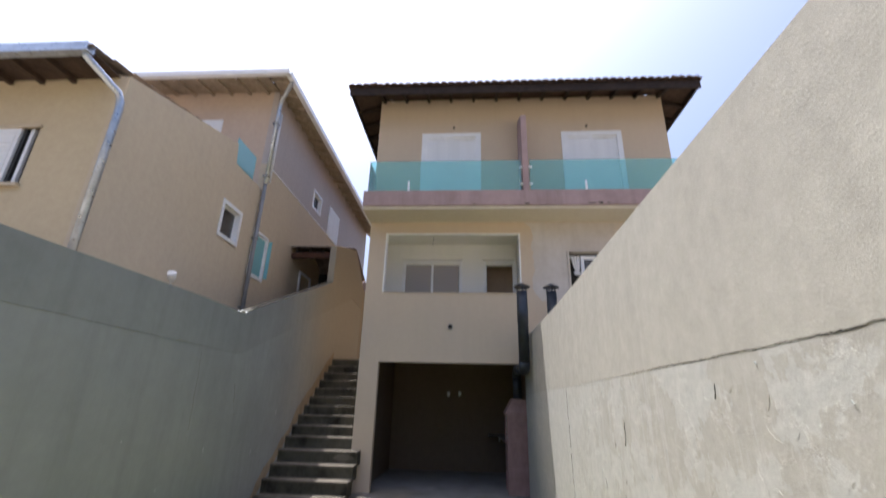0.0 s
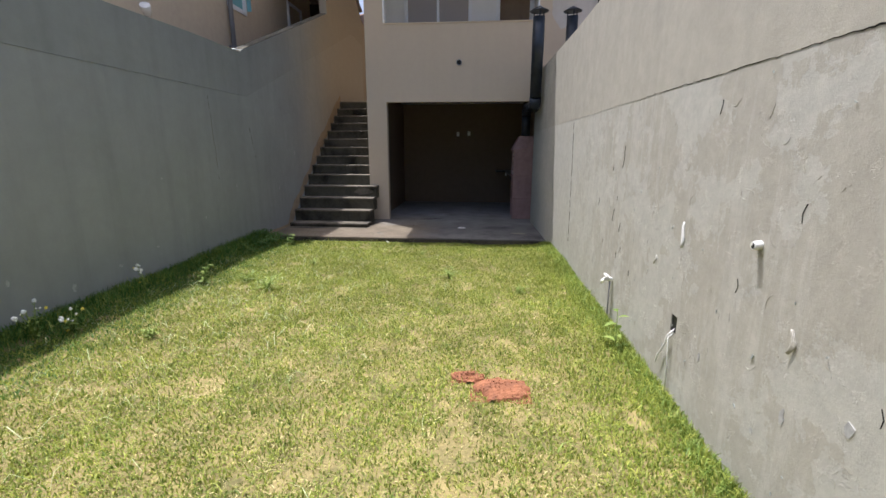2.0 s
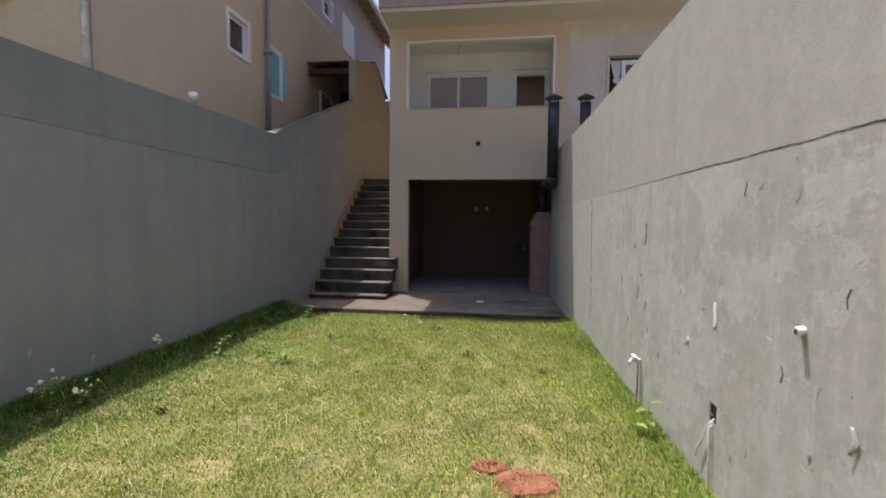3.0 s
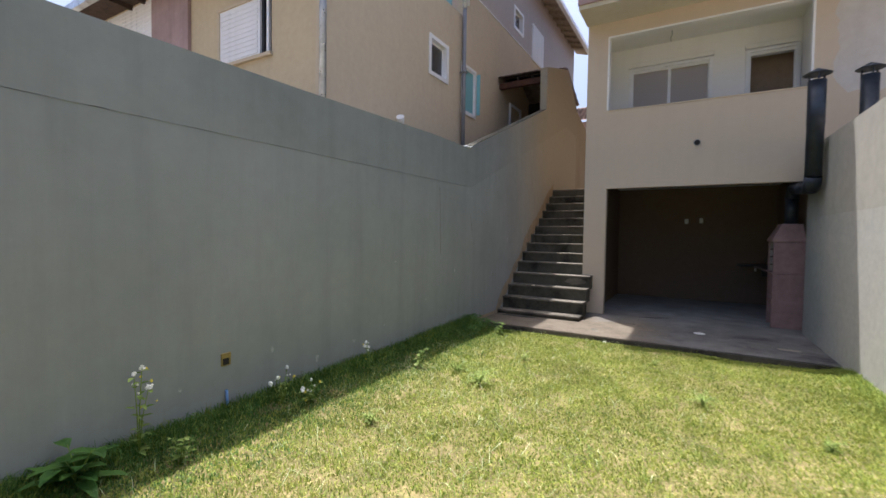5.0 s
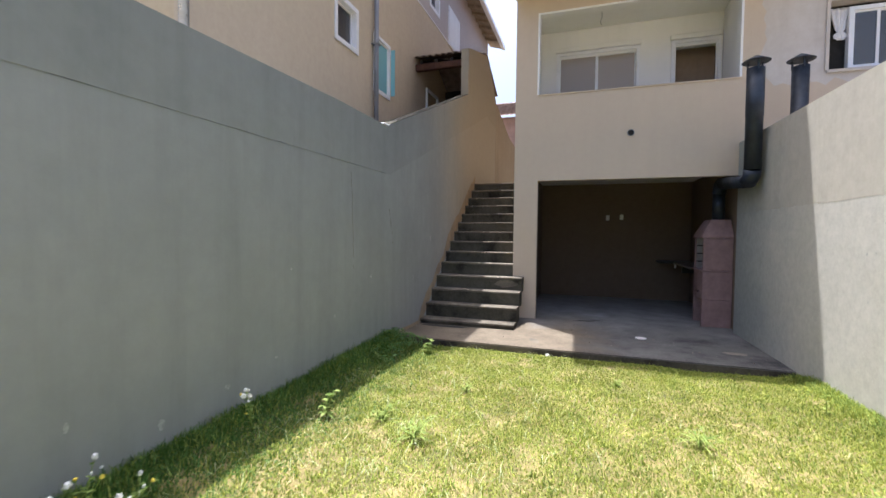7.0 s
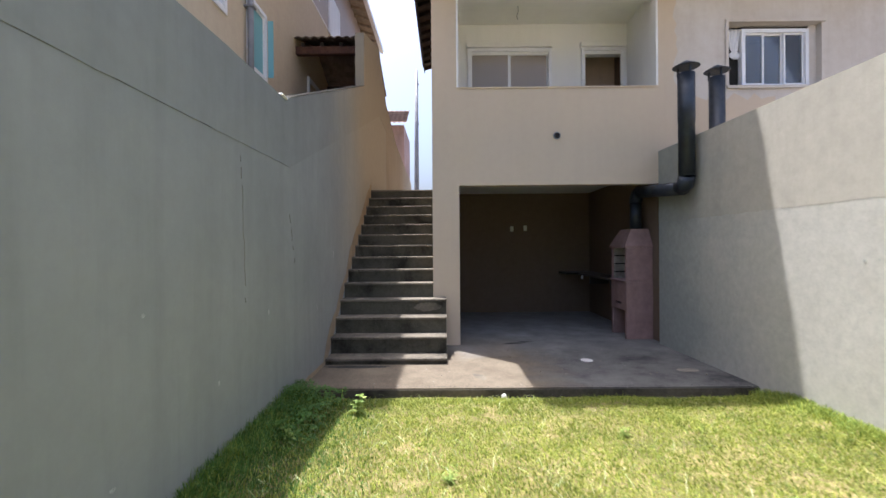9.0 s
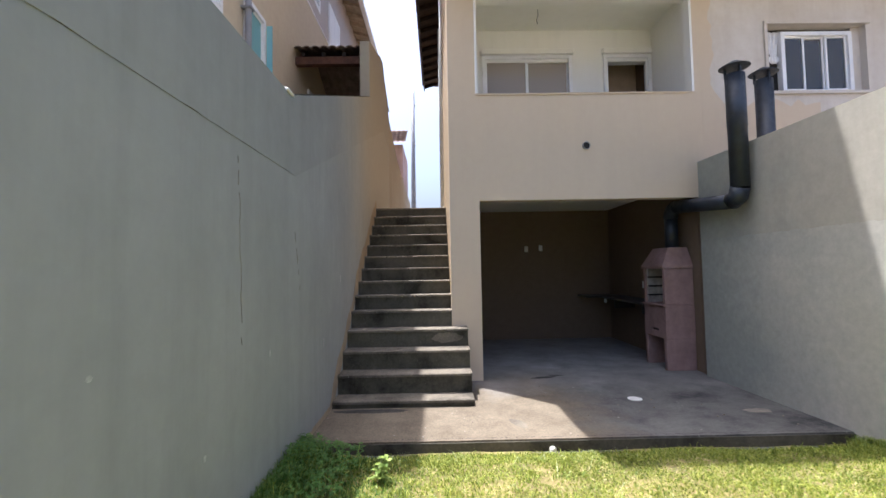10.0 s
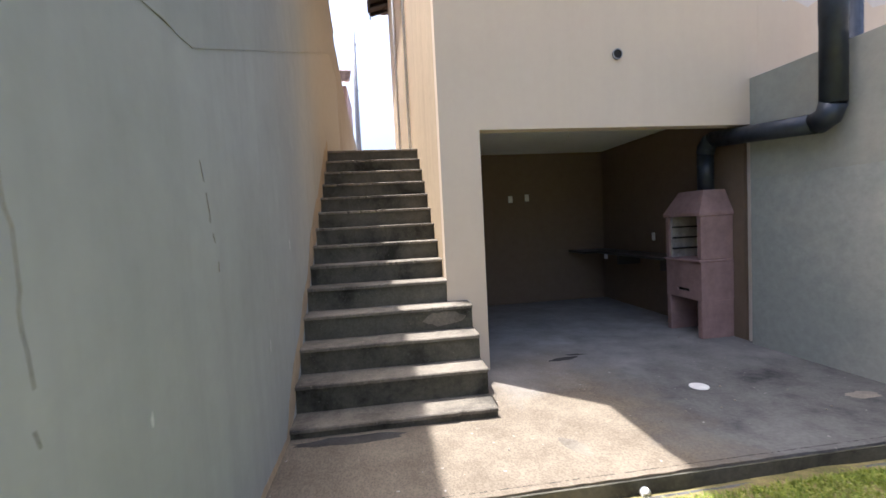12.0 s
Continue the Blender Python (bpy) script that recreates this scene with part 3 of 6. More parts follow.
part("loggia_cap", boxes((-0.03, 2.90, -0.015, 0.16, 3.735, 3.755)), M_HOUSE, house)
part("interior_wall", boxes((HX0 + 0.15, PARTY - 0.04, 1.75, 1.85, 2.75, 5.3)), M_BEHIND, house)
part("interior_floor", boxes((HX0 + 0.15, PARTY - 0.04, 1.25, 3.6, 2.751, 2.79)), M_BEHIND, house)
# this floor is unseen; its pale colour is there to brighten the loggia
part("loggia_floor", boxes((HX0 + 0.15, PARTY - 0.04, 0.15, 1.12, 2.751, 2.79)), M_BOUNCEFLOOR, house, "unseen loggia floor, made pale to bounce light up")
part("interior_ceiling", boxes((HX0 + 0.15, PARTY - 0.04, 1.25, 3.6, 5.25, 5.335)), M_WHITE, house)
# wire left hanging from the loggia's ceiling
bm = bmesh.new()
tube(bm, [(0.97, 0.55, 5.24), (0.975, 0.55, 5.15), (0.95, 0.55, 5.08), (0.965, 0.55, 5.02)], 0.006, 6)
part("ceiling_wire", bm, M_GREYPIPE, house, "loose grey wire")


def sliding_window(owner, x0, x1, z0, z1, y, leaves, pane=M_PANE, name="window", label="", trim=0.05):
    """White aluminium sliding window in a hole: outer frame, one sash frame and one pane for each leaf."""
    bm = bmesh.new()
    pierced(bm, "y", y - 0.02, y + 0.08, x0, x1, z0, z1, [(x0 + trim, x1 - trim, z0 + trim, z1 - trim)])
    win = part(name, bm, M_ALU, owner, label)
    w = (x1 - x0 - 2 * trim) / leaves
    for i in range(leaves):
        a, b, d = x0 + trim + w * i, x0 + trim + w * (i + 1), y + 0.015 + 0.03 * (i % 2)
        f = 0.025
        bm = bmesh.new()
        pierced(bm, "y", d, d + 0.025, a, b, z0 + trim, z1 - trim, [(a + f, b - f, z0 + trim + f, z1 - trim - f)])
        part("sash", bm, M_ALU, win)
        if pane is None:
            continue
        p = part("pane", boxes((a + f, b - f, d + 0.009, d + 0.015, z0 + trim + f, z1 - trim - f)), pane, win)
        p.visible_shadow = False
    return win


sliding_window(house, 0.20, 1.63, 2.80, 4.82, 1.10, 2, M_TAUPEPANE, label="white framed sliding glass door in the loggia", name="loggia_door")
sliding_window(house, 2.14, 2.90, 2.80, 4.82, 1.10, 1, None, label="white framed doorway in the loggia, standing open", name="loggia_door")
# added boxes that shade the heads of the door frames below them
for x0, x1 in ((0.18, 1.65), (2.12, 2.90)):
    part("shutter_box", boxes((x0, x1, 1.04, 1.119, 4.825, 4.905), r=0.006), M_WHITE, house, "shallow white box added to shade the door's head")

# neighbour's window with a knotted curtain
win = sliding_window(house, 4.17, 5.15, 3.74, 4.60, 0.09, 3, label="white sliding window of the neighbouring half")
# dark sheets close the window's gaps in place of the room's shade
part("reveal", boxes((3.92, 4.17, 0.16, 0.17, 3.74, 4.66), (4.17, 5.28, 0.16, 0.17, 4.605, 4.66)), M_DARK, house)
part("reveal", boxes((5.16, 5.28, 0.10, 0.12, 3.74, 4.66)), M_PLASTER, house)
bm = boxes((3.88, 5.32, -0.03, 0.02, 4.66, 4.70), (3.90, 5.30, -0.03, 0.10, 3.70, 3.74), (3.88, 3.92, -0.02, 0.02, 3.74, 4.66))
part("window_trim", bm, M_PLASTER, house)
part("neighbour_room", boxes((3.2, 6.2, 2.0, 2.1, 2.8, 5.3)), M_BEHIND, house)
bm = bmesh.new()
rings = []
for k in range(13):
    s = k / 12
    z = 4.62 - 0.44 * s
    w = 0.12 - 0.085 * s ** 0.7 if s < 0.75 else 0.035 + 0.05 * math.sin((s - 0.75) * 4 * math.pi)
    cx = 4.07 + 0.03 * s
    rings.append([bm.verts.new((cx + w * u, 0.13 + 0.012 * math.sin(u * 11 + k * 0.2) * (1 - 0.5 * s), z)) for u in (i / 8 - 1 for i in range(17))])
for a, b in zip(rings, rings[1:]):
    for i in range(16):
        f = bm.faces.new((a[i], a[i + 1], b[i + 1], b[i]))
        f.smooth = True
cur = tagged(link("curtain", bm, M_CURTAIN), "knotted white curtain hanging in the neighbour's window", "curtain")
cur.modifiers.new("thickness", "SOLIDIFY").thickness = 0.006

# balcony with its glass guards
balcony = part("balcony", boxes((HX0 - 0.02, HX1 + 0.02, -0.70, 0.0, 5.35, 5.47)), M_CREAM, house, "cantilevered balcony slab with a cream soffit")
part("balcony_fascia", boxes((HX0 - 0.03, HX1 + 0.03, -0.74, -0.62, 5.42, 5.76)), M_MAUVE, balcony, "mauve painted balcony kerb with mould stains")
part("balcony_floor", boxes((HX0, HX1, -0.62, 0.0, 5.47, 5.70)), M_CREAM, balcony)
part("balcony_end", boxes((HX0 - 0.03, HX0 + 0.09, -0.62, 0.0, 5.70, 5.76)), M_MAUVE, balcony)
bm = bmesh.new()
prism(bm, [(-0.72, 5.76), (-0.003, 5.76), (-0.003, 7.85), (-0.20, 7.85), (-0.72, 7.62)], "x", PARTY - 0.07, PARTY + 0.05)
part("divider_wall", bm, M_MAUVE, house, "mauve dividing wall between two balconies")
for x0, x1 in ((HX0 + 0.05, PARTY - 0.10), (PARTY + 0.08, HX1 - 0.02)):
    g = part("glass_guard", boxes((x0, x1, -0.685, -0.675, 5.79, 6.50)), M_TEAL, balcony, "teal tinted glass balcony guard")
    g.visible_shadow = False
    inner = x1 if x0 < 1 else x0
    s = -1 if x0 < 1 else 1
    for z in (5.93, 6.33):
        part("clamp", boxes((inner - 0.03, inner + 0.05, -0.70, -0.66, z - 0.02, z + 0.02), r=0.006), M_ALU, balcony, "white glass clamp")
    for x in ((0.52,) if x0 < 1 else (4.22, 5.88)):
        part("stanchion", boxes((x - 0.02, x + 0.02, -0.712, -0.66, 5.76, 6.0), r=0.006), M_ALU, balcony, "short white stanchion")
g = part("glass_guard", boxes((HX0 + 0.035, HX0 + 0.045, -0.67, -0.02, 5.79, 6.50)), M_TEAL, balcony)
g.visible_shadow = False


def mould_spot(x, z, w, h, seed):
    """A ragged dark mould stain on the balcony's kerb."""
    r = random.Random(seed)
    bm = bmesh.new()
    prism(bm, [(x + w * (0.5 + 0.6 * r.random()) * math.cos(a), z + h * (0.4 + 0.7 * r.random()) * math.sin(a)) for a in (2 * math.pi * i / 18 for i in range(18))], "y", -0.7425, -0.739)
    part("mould_spot", bm, M_STEP, balcony, "dark mould stain")


for i, (x, z, w, h) in enumerate(((2.99, 5.45, 0.07, 0.025), (4.28, 5.455, 0.10, 0.022), (4.46, 5.46, 0.06, 0.028), (4.62, 5.45, 0.05, 0.018), (1.9, 5.44, 0.04, 0.012))):
    mould_spot(x, z, w, h, 700 + i)


def shutter_door(x0, x1):
    """Balcony door: wide white casing and two leaves of louvre slats."""
    z0, z1 = 5.76, 7.62
    bm = boxes((x0 - 0.05, x0 + 0.06, -0.03, 0.10, z0, z1 + 0.05), (x1 - 0.06, x1 + 0.05, -0.03, 0.10, z0, z1 + 0.05), (x0 + 0.06, x1 - 0.06, -0.03, 0.10, z1 - 0.06, z1 + 0.05))
    door = part("balcony_door", bm, M_ALU, house, "white louvred balcony door in a broad white frame")
    mid = (x0 + x1) / 2
    for a, b, d in ((x0 + 0.06, mid + 0.015, -0.012), (mid - 0.015, x1 - 0.06, 0.018)):
        bm = bmesh.new()
        pierced(bm, "y", d, d + 0.028, a, b, z0, z1 - 0.06, [(a + 0.05, b - 0.05, z0 + 0.09, z1 - 0.12)])
        leaf_frame = part("leaf_frame", bm, M_ALU, door)
        slat_mesh = None
        for k in range(21):
            if slat_mesh:
                o = new("slat", slat_mesh)
                o.parent, o.location = leaf_frame, (0, 0, k * 0.0775)
                continue
            bm = bmesh.new()
            z = z0 + 0.10
            v = [bm.verts.new(q) for q in ((a + 0.05, d + 0.006, z + 0.076), (b - 0.05, d + 0.006, z + 0.076), (b - 0.05, d - 0.003, z), (a + 0.05, d - 0.003, z),
                                           (a + 0.05, d + 0.012, z + 0.076), (b - 0.05, d + 0.012, z + 0.076), (b - 0.05, d + 0.003, z), (a + 0.05, d + 0.003, z))]
            for f in ((0, 1, 2, 3), (7, 6, 5, 4), (0, 4, 5, 1), (3, 2, 6, 7), (0, 3, 7, 4), (1, 5, 6, 2)):
                bm.faces.new([v[i] for i in f])
            slat_mesh = part("slat", bm, M_ALU, leaf_frame).data
    part("backing", boxes((x0, x1, 0.11, 0.14, z0, z1)), M_ALU, door)


shutter_door(0.72, 2.02)
shutter_door(4.0, 5.28)
for x, z in ((1.43, 7.83), (4.55, 7.82)):
    bm = bmesh.new()
    tube(bm, [(x, 0.02, z), (x, -0.03, z)], 0.025, 10)
    part("wall_outlet", bm, M_DARK, house, "dark open conduit end")
# open pipe end in the parapet
bm = bmesh.new()
tube(bm, [(1.427, 0.03, 3.04), (1.427, -0.02, 3.04)], [0.052, 0.052], 16, False)
tube(bm, [(1.427, -0.02, 3.04), (1.427, 0.03, 3.04)], [0.042, 0.042], 16, False)
tube(bm, [(1.427, -0.021, 3.04), (1.427, -0.02, 3.04)], [0.042, 0.052], 16, False)
drain = part("drain_pipe_end", bm, M_GREYPIPE, house, "grey drain pipe stub in the parapet")
bm = bmesh.new()
tube(bm, [(1.427, -0.006, 3.04), (1.427, -0.010, 3.04)], 0.042, 16)
part("drain_hole", bm, M_DARK, drain)
# pipes on the side wall
for y in (3.2, 6.4):
    bm = bmesh.new()
    tube(bm, [(HX0 - 0.04, y, 2.7), (HX0 - 0.04, y, 8.3)], 0.025, 10)
    part("side_pipe", bm, M_PVC, house, "white plastic pipe on the side wall")


def tiled_slope(bm, a, b, c, d, wave=0.2, amp=0.028, rows=12, thick=0.02):
    """Barrel-tile sheet over a quad: a-b along the eave, d-c along the ridge; waves across, small steps down the slope."""
    a, b, c, d = (Vector(p) for p in (a, b, c, d))
    up = (b - a).cross(d - a).normalized()
    if up.z < 0:
        up = -up
    length = (b - a).length
    nu = max(8, int(length / wave) * 6)
    rows_v = []
    for j in range(rows):
        for e in (0, 1):
            v = (j + e) / rows
            lift = 0.03 * (1 - e) + 0.004
            lo, hi = a.lerp(d, v), b.lerp(c, v)
            rows_v.append([bm.verts.new(lo.lerp(hi, i / nu) + up * (lift + amp * (0.5 + 0.5 * math.cos(2 * math.pi * i / 6)) )) for i in range(nu + 1)])
    for r0, r1 in zip(rows_v, rows_v[1:]):
        for i in range(nu):
            f = bm.faces.new((r0[i], r0[i + 1], r1[i + 1], r1[i]))
            f.smooth = True


def barrel_tile(bm, at, along, up, width=0.19, length=0.36, lift=0.05, thick=0.014):
    """One curved tile whose lower end is at a point."""
    along, up = Vector(along).normalized(), Vector(up).normalized()
    side = along.cross(up)
    rings = []
    for k, s in ((0, 1.0), (1, 0.86)):
        for t in (0, thick):
            rings.append([bm.verts.new(Vector(at) + along * length * k + side * (width / 2 * s - t) * math.cos(q) + up * (lift * s - t) * math.sin(q)) for q in (math.pi * i / 6 for i in range(7))])
    o0, i0, o1, i1 = rings
    for i in range(6):
        for p, q in ((o0, o1), (i1, i0), (i0, o0), (o1, i1)):
            f = bm.faces.new((p[i], p[i + 1], q[i + 1], q[i]))
            f.smooth = p is o0 and q is o1


# hipped roof of the main house, with its dark eaves
EZ, EX0, EX1, EY0, EY1 = 8.47, -1.02, 6.95, -0.76, 10.75
RZ, RY0, RY1, RXM = EZ + 1.2, 3.2, 6.8, 2.97
roof = part("roof", boxes((HX0 + 0.05, HX1 - 0.05, 0.05, 10.1, 8.66, 8.70)), M_WOOD, house, "hipped roof of brown barrel tiles on dark rafters")
bm = bmesh.new()
tiled_slope(bm, (EX0, EY0, EZ), (EX1, EY0, EZ), (RXM + 0.3, RY0, RZ), (RXM - 0.3, RY0, RZ), rows=10)
tiled_slope(bm, (EX0, EY1, EZ), (EX0, EY0, EZ), (RXM - 0.3, RY0, RZ), (RXM - 0.3, RY1, RZ), rows=10)
tiled_slope(bm, (EX1, EY0, EZ), (EX1, EY1, EZ), (RXM + 0.3, RY1, RZ), (RXM + 0.3, RY0, RZ), rows=10)
tiled_slope(bm, (EX1, EY1, EZ), (EX0, EY1, EZ), (RXM - 0.3, RY1, RZ), (RXM + 0.3, RY1, RZ), rows=10)
tagged(part("roof_covering", bm, M_TILE, roof, "weathered brown barrel tiles"), kind="stuff")
part("eaves_board", boxes((EX0 + 0.04, EX1 - 0.04, EY0 + 0.04, EY0 + 0.075, EZ - 0.20, EZ + 0.01)), M_WOOD, roof, "dark stained eaves board")
part("eaves_board", boxes((EX0 + 0.04, EX0 + 0.075, EY0 + 0.08, EY1, EZ - 0.14, EZ + 0.01)), M_WOOD, roof)
part("eaves_board", boxes((EX1 - 0.075, EX1 - 0.04, EY0 + 0.08, EY1, EZ - 0.14, EZ + 0.01)), M_WOOD, roof)
slope = 1.2 / 3.96
for i in range(13):
    x = -0.3 + i * 0.55
    bm = bmesh.new()
    prism(bm, [(EY0 + 0.08, EZ - 0.12), (0.0, EZ - 0.12 + 0.76 * slope), (0.0, EZ - 0.01 + 0.76 * slope), (EY0 + 0.08, EZ - 0.01)], "x", x - 0.03, x + 0.03)
    part("rafter", bm, M_WOOD, roof)
for i in range(20):
    y = 0.1 + i * 0.55
    bm = bmesh.new()
    prism(bm, [(EX0 + 0.08, EZ - 0.12), (HX0, EZ - 0.12 + 0.55 * slope), (HX0, EZ - 0.01 + 0.55 * slope), (EX0 + 0.08, EZ - 0.01)], "y", y - 0.03, y + 0.03)
    part("rafter", bm, M_WOOD, roof)
for i in range(6):
    y = 0.1 + i * 0.55
    bm = bmesh.new()
    prism(bm, [(EX1 - 0.08, EZ - 0.12), (HX1, EZ - 0.12 + 0.5 * slope), (HX1, EZ - 0.01 + 0.5 * slope), (EX1 - 0.08, EZ - 0.01)], "y", y - 0.03, y + 0.03)
    part("rafter", bm, M_WOOD, roof)
for ax, a, b, pts in (("x", EX0 + 0.05, EX1 - 0.05, [(EY0 + 0.05, EZ - 0.004), (0.02, EZ - 0.004 + 0.78 * slope), (0.02, EZ + 0.008 + 0.78 * slope), (EY0 + 0.05, EZ + 0.008)]),
                      ("y", EY0 + 0.05, EY1, [(EX0 + 0.05, EZ - 0.004), (HX0 + 0.02, EZ - 0.004 + 0.58 * slope), (HX0 + 0.02, EZ + 0.008 + 0.58 * slope), (EX0 + 0.05, EZ + 0.008)]),
                      ("y", EY0 + 0.05, EY1, [(EX1 - 0.05, EZ - 0.004), (HX1 - 0.02, EZ - 0.004 + 0.53 * slope), (HX1 - 0.02, EZ + 0.008 + 0.53 * slope), (EX1 - 0.05, EZ + 0.008)])):
    bm = bmesh.new()
    prism(bm, pts, ax, a, b)
    part("soffit", bm, M_EAVE, roof, "brown boards under the eaves")
n_t = int((EX1 - EX0) / 0.165)
bm = bmesh.new()
barrel_tile(bm, (0, 0, 0), (0, 1, slope), (0, -slope, 1), 0.155, 0.36, 0.04)
first = part("tile", bm, M_TILE, roof)
first.location = (EX0 + 0.09, EY0 - 0.03, EZ + 0.03)
for i in range(1, n_t):
    o = first.copy()
    scene.collection.objects.link(o)
    o.location = (EX0 + 0.09 + 0.165 * i, EY0 - 0.03 + rnd.uniform(-0.006, 0.006), EZ + 0.03 + rnd.uniform(-0.004, 0.004))

# ---- outside stairs ----
stairs = empty("staircase", (0, 0, 0), "moss-stained concrete outside stairs between wall and house", "stairs")
NOSES = [(-1.03, 0.075), (-0.77, 0.285), (-0.51, 0.495), (-0.25, 0.705)] + [(0.0 + 0.262 * k, 0.915 + 0.186 * k) for k in range(10)]


def stair(k):
    y, z = NOSES[k]
    below = NOSES[k - 1][1] if k else 0.0
    back = NOSES[k + 1][0] + 0.05 if k + 1 < len(NOSES) else 4.6
    right = -0.2 if k < 4 else HX0
    rnd = random.Random(k)
    bm = bmesh.new()
    # a thin worn tread over the riser block
    nx = 44
    xs = [LX + (right - LX) * i / nx for i in range(nx + 1)]
    lip = [y - 0.012 + rnd.uniform(-0.005, 0.005) + (0.018 * rnd.random() if rnd.random() < 0.12 else 0.0) for _ in xs]
    prism(bm, [*zip(xs, lip), (right, back), (LX, back)], "z", z - 0.03, z)
    es = [e for e in bm.edges if all(v.co.y < y + 0.05 for v in e.verts) and abs(e.verts[0].co.z - e.verts[1].co.z) < 1e-5 and e.verts[0].co.z > z - 0.001]
    bmesh.ops.bevel(bm, geom=es, offset=0.008, segments=1, affect="EDGES")
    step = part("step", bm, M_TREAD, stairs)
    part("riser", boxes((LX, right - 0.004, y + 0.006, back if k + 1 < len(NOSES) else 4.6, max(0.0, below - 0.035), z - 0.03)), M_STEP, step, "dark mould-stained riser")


for k in range(len(NOSES)):
    stair(k)
setting("pavement_passage", boxes((LX, HX0, 4.6, 12.0, 2.45, 2.585)), M_SLAB, "concrete passage beyond the top step", "pavement")

# brown splash band on the wall along the stair line
rnd = random.Random(41)
low, high = [], []
for i in range(61):
    y = -1.9 + 4.3 * i / 60
    z = 0.0 if y < -1.03 else min(2.59, 0.915 + 0.186 * y / 0.262 if y > 0 else 0.915 + 0.84 * y / 1.03)
    low.append((y, max(0.002, z - 0.1)))
    high.append((y, max(0.02, z + 0.05 + (0.16 * (0.5 + noise.noise((y * 2.3, 0.4, 2.0))) if y > -1.1 else 0.0) + rnd.uniform(-0.008, 0.012))))
bm = bmesh.new()
prism(bm, low + high[::-1], "x", LX - 0.005, LX + 0.002)
part("splash_band", bm, stucco("brown_splash_stain", (0.40, 0.31, 0.205), (0.25, 0.20, 0.145), 0.9, 0.7, 0.92, 0.4, 2.5, 0.4), wall_l, "brown splash stain along the stairs")

# pale lime smear on the fourth step
rnd = random.Random(12)
bm = bmesh.new()
prism(bm, [(-0.46 + (0.17 + 0.05 * rnd.random()) * math.cos(a), 0.595 + (0.045 + 0.03 * rnd.random()) * math.sin(a)) for a in (2 * math.pi * i / 20 for i in range(20))], "y", -0.247, -0.24)
part("lime_smear", bm, M_TREAD, stairs, "pale lime smear on a riser")

# ---- the neighbouring house beyond the side wall ----
left = empty("neighbour_house", (-3.15, 0, 2.45), "tan and pale yellow neighbouring house on higher ground", "house")
left_inv = Matrix.Translation((3.15, 0, -2.45))


def lpart(name, bm, mat, parent=left, label=""):
    bm.transform(left_inv)
    return part(name, bm, mat, parent, label)


NX, NF, NM = -3.15, -3.98, 0.15
bm = bmesh.new()
pierced(bm, "x", NX - 0.15, NX, NF, NM, 2.4, 5.93, [(-1.16, -0.53, 4.65, 5.31)])
lpart("side_wall", bm, M_TAN, label="tan side wall of the front wing")
bm = bmesh.new()
prism(bm, [(NF, 5.93), (NM, 5.93), (NM, 6.28), (-1.05, 6.28), (-1.12, 6.72), (NF, 5.97)], "x", NX - 0.15, NX)
lpart("side_parapet", bm, M_TAN)
bm = bmesh.new()
pierced(bm, "y", NF, NF + 0.15, -11.0, NX - 0.15, 2.4, 6.0, [(-5.55, -4.25, 4.2, 5.09), (-9.6, -7.65, 4.7, 5.9)])
lpart("front_wall", bm, M_YELLOW, label="pale yellow front wall")
bm = bmesh.new()
pierced(bm, "x", NX - 0.15, NX, NM, 10.0, 2.4, 7.0, [(0.17, 0.80, 4.22, 5.23)])
lpart("main_side_wall", bm, M_TAN, label="tan lower side wall")
bm = bmesh.new()
pierced(bm, "x", NX - 0.15, NX + 0.002, NM, 10.0, 7.0, 9.2, [(3.25, 3.90, 7.35, 7.87)])
lpart("main_side_wall", bm, M_TANUP, label="mauve-grey upper side wall")
lpart("string_course", boxes((NX - 0.02, NX + 0.012, NM, 4.7, 6.985, 7.015)), M_WHITE)
bm = bmesh.new()
pierced(bm, "y", NM, NM + 0.15, -11.0, NX - 0.15, 6.0, 9.2, [(-5.2, -4.52, 6.3, 8.30)])
lpart("main_front_wall", bm, M_PEACH, label="peach painted upper front wall")
lpart("rear_wall", boxes((-11, NX - 0.15, 9.85, 10.0, 2.4, 9.2)), M_TAN)
lpart("terrace_floor", boxes((-11, NX - 0.15, -1.1, NM, 6.0, 6.1)), M_CREAM)
lpart("upper_door", boxes((-5.2, -4.52, NM - 0.03, NM + 0.1, 6.1, 8.30)), M_ALU, label="white terrace door frame")
# near-black sheets behind the windows, in place of the rooms' shade
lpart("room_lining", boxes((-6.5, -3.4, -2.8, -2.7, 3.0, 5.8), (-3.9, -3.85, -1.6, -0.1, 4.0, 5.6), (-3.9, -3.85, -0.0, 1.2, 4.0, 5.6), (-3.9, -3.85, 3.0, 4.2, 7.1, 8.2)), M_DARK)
g = lpart("terrace_glass", boxes((NX - 0.08, NX - 0.07, -1.04, -0.22, 6.285, 6.93)), M_TEALWIN, label="teal glass guard at the terrace's edge")
lpart("mauve_panel", boxes((-7.65, -6.42, NF - 0.06, NF - 0.002, 4.55, 6.0)), M_MAUVE, label="mauve painted wall panel")
lpart("white_ledge", boxes((-10.5, -6.40, NF - 0.12, NF - 0.062, 4.40, 4.55)), M_WHITE)


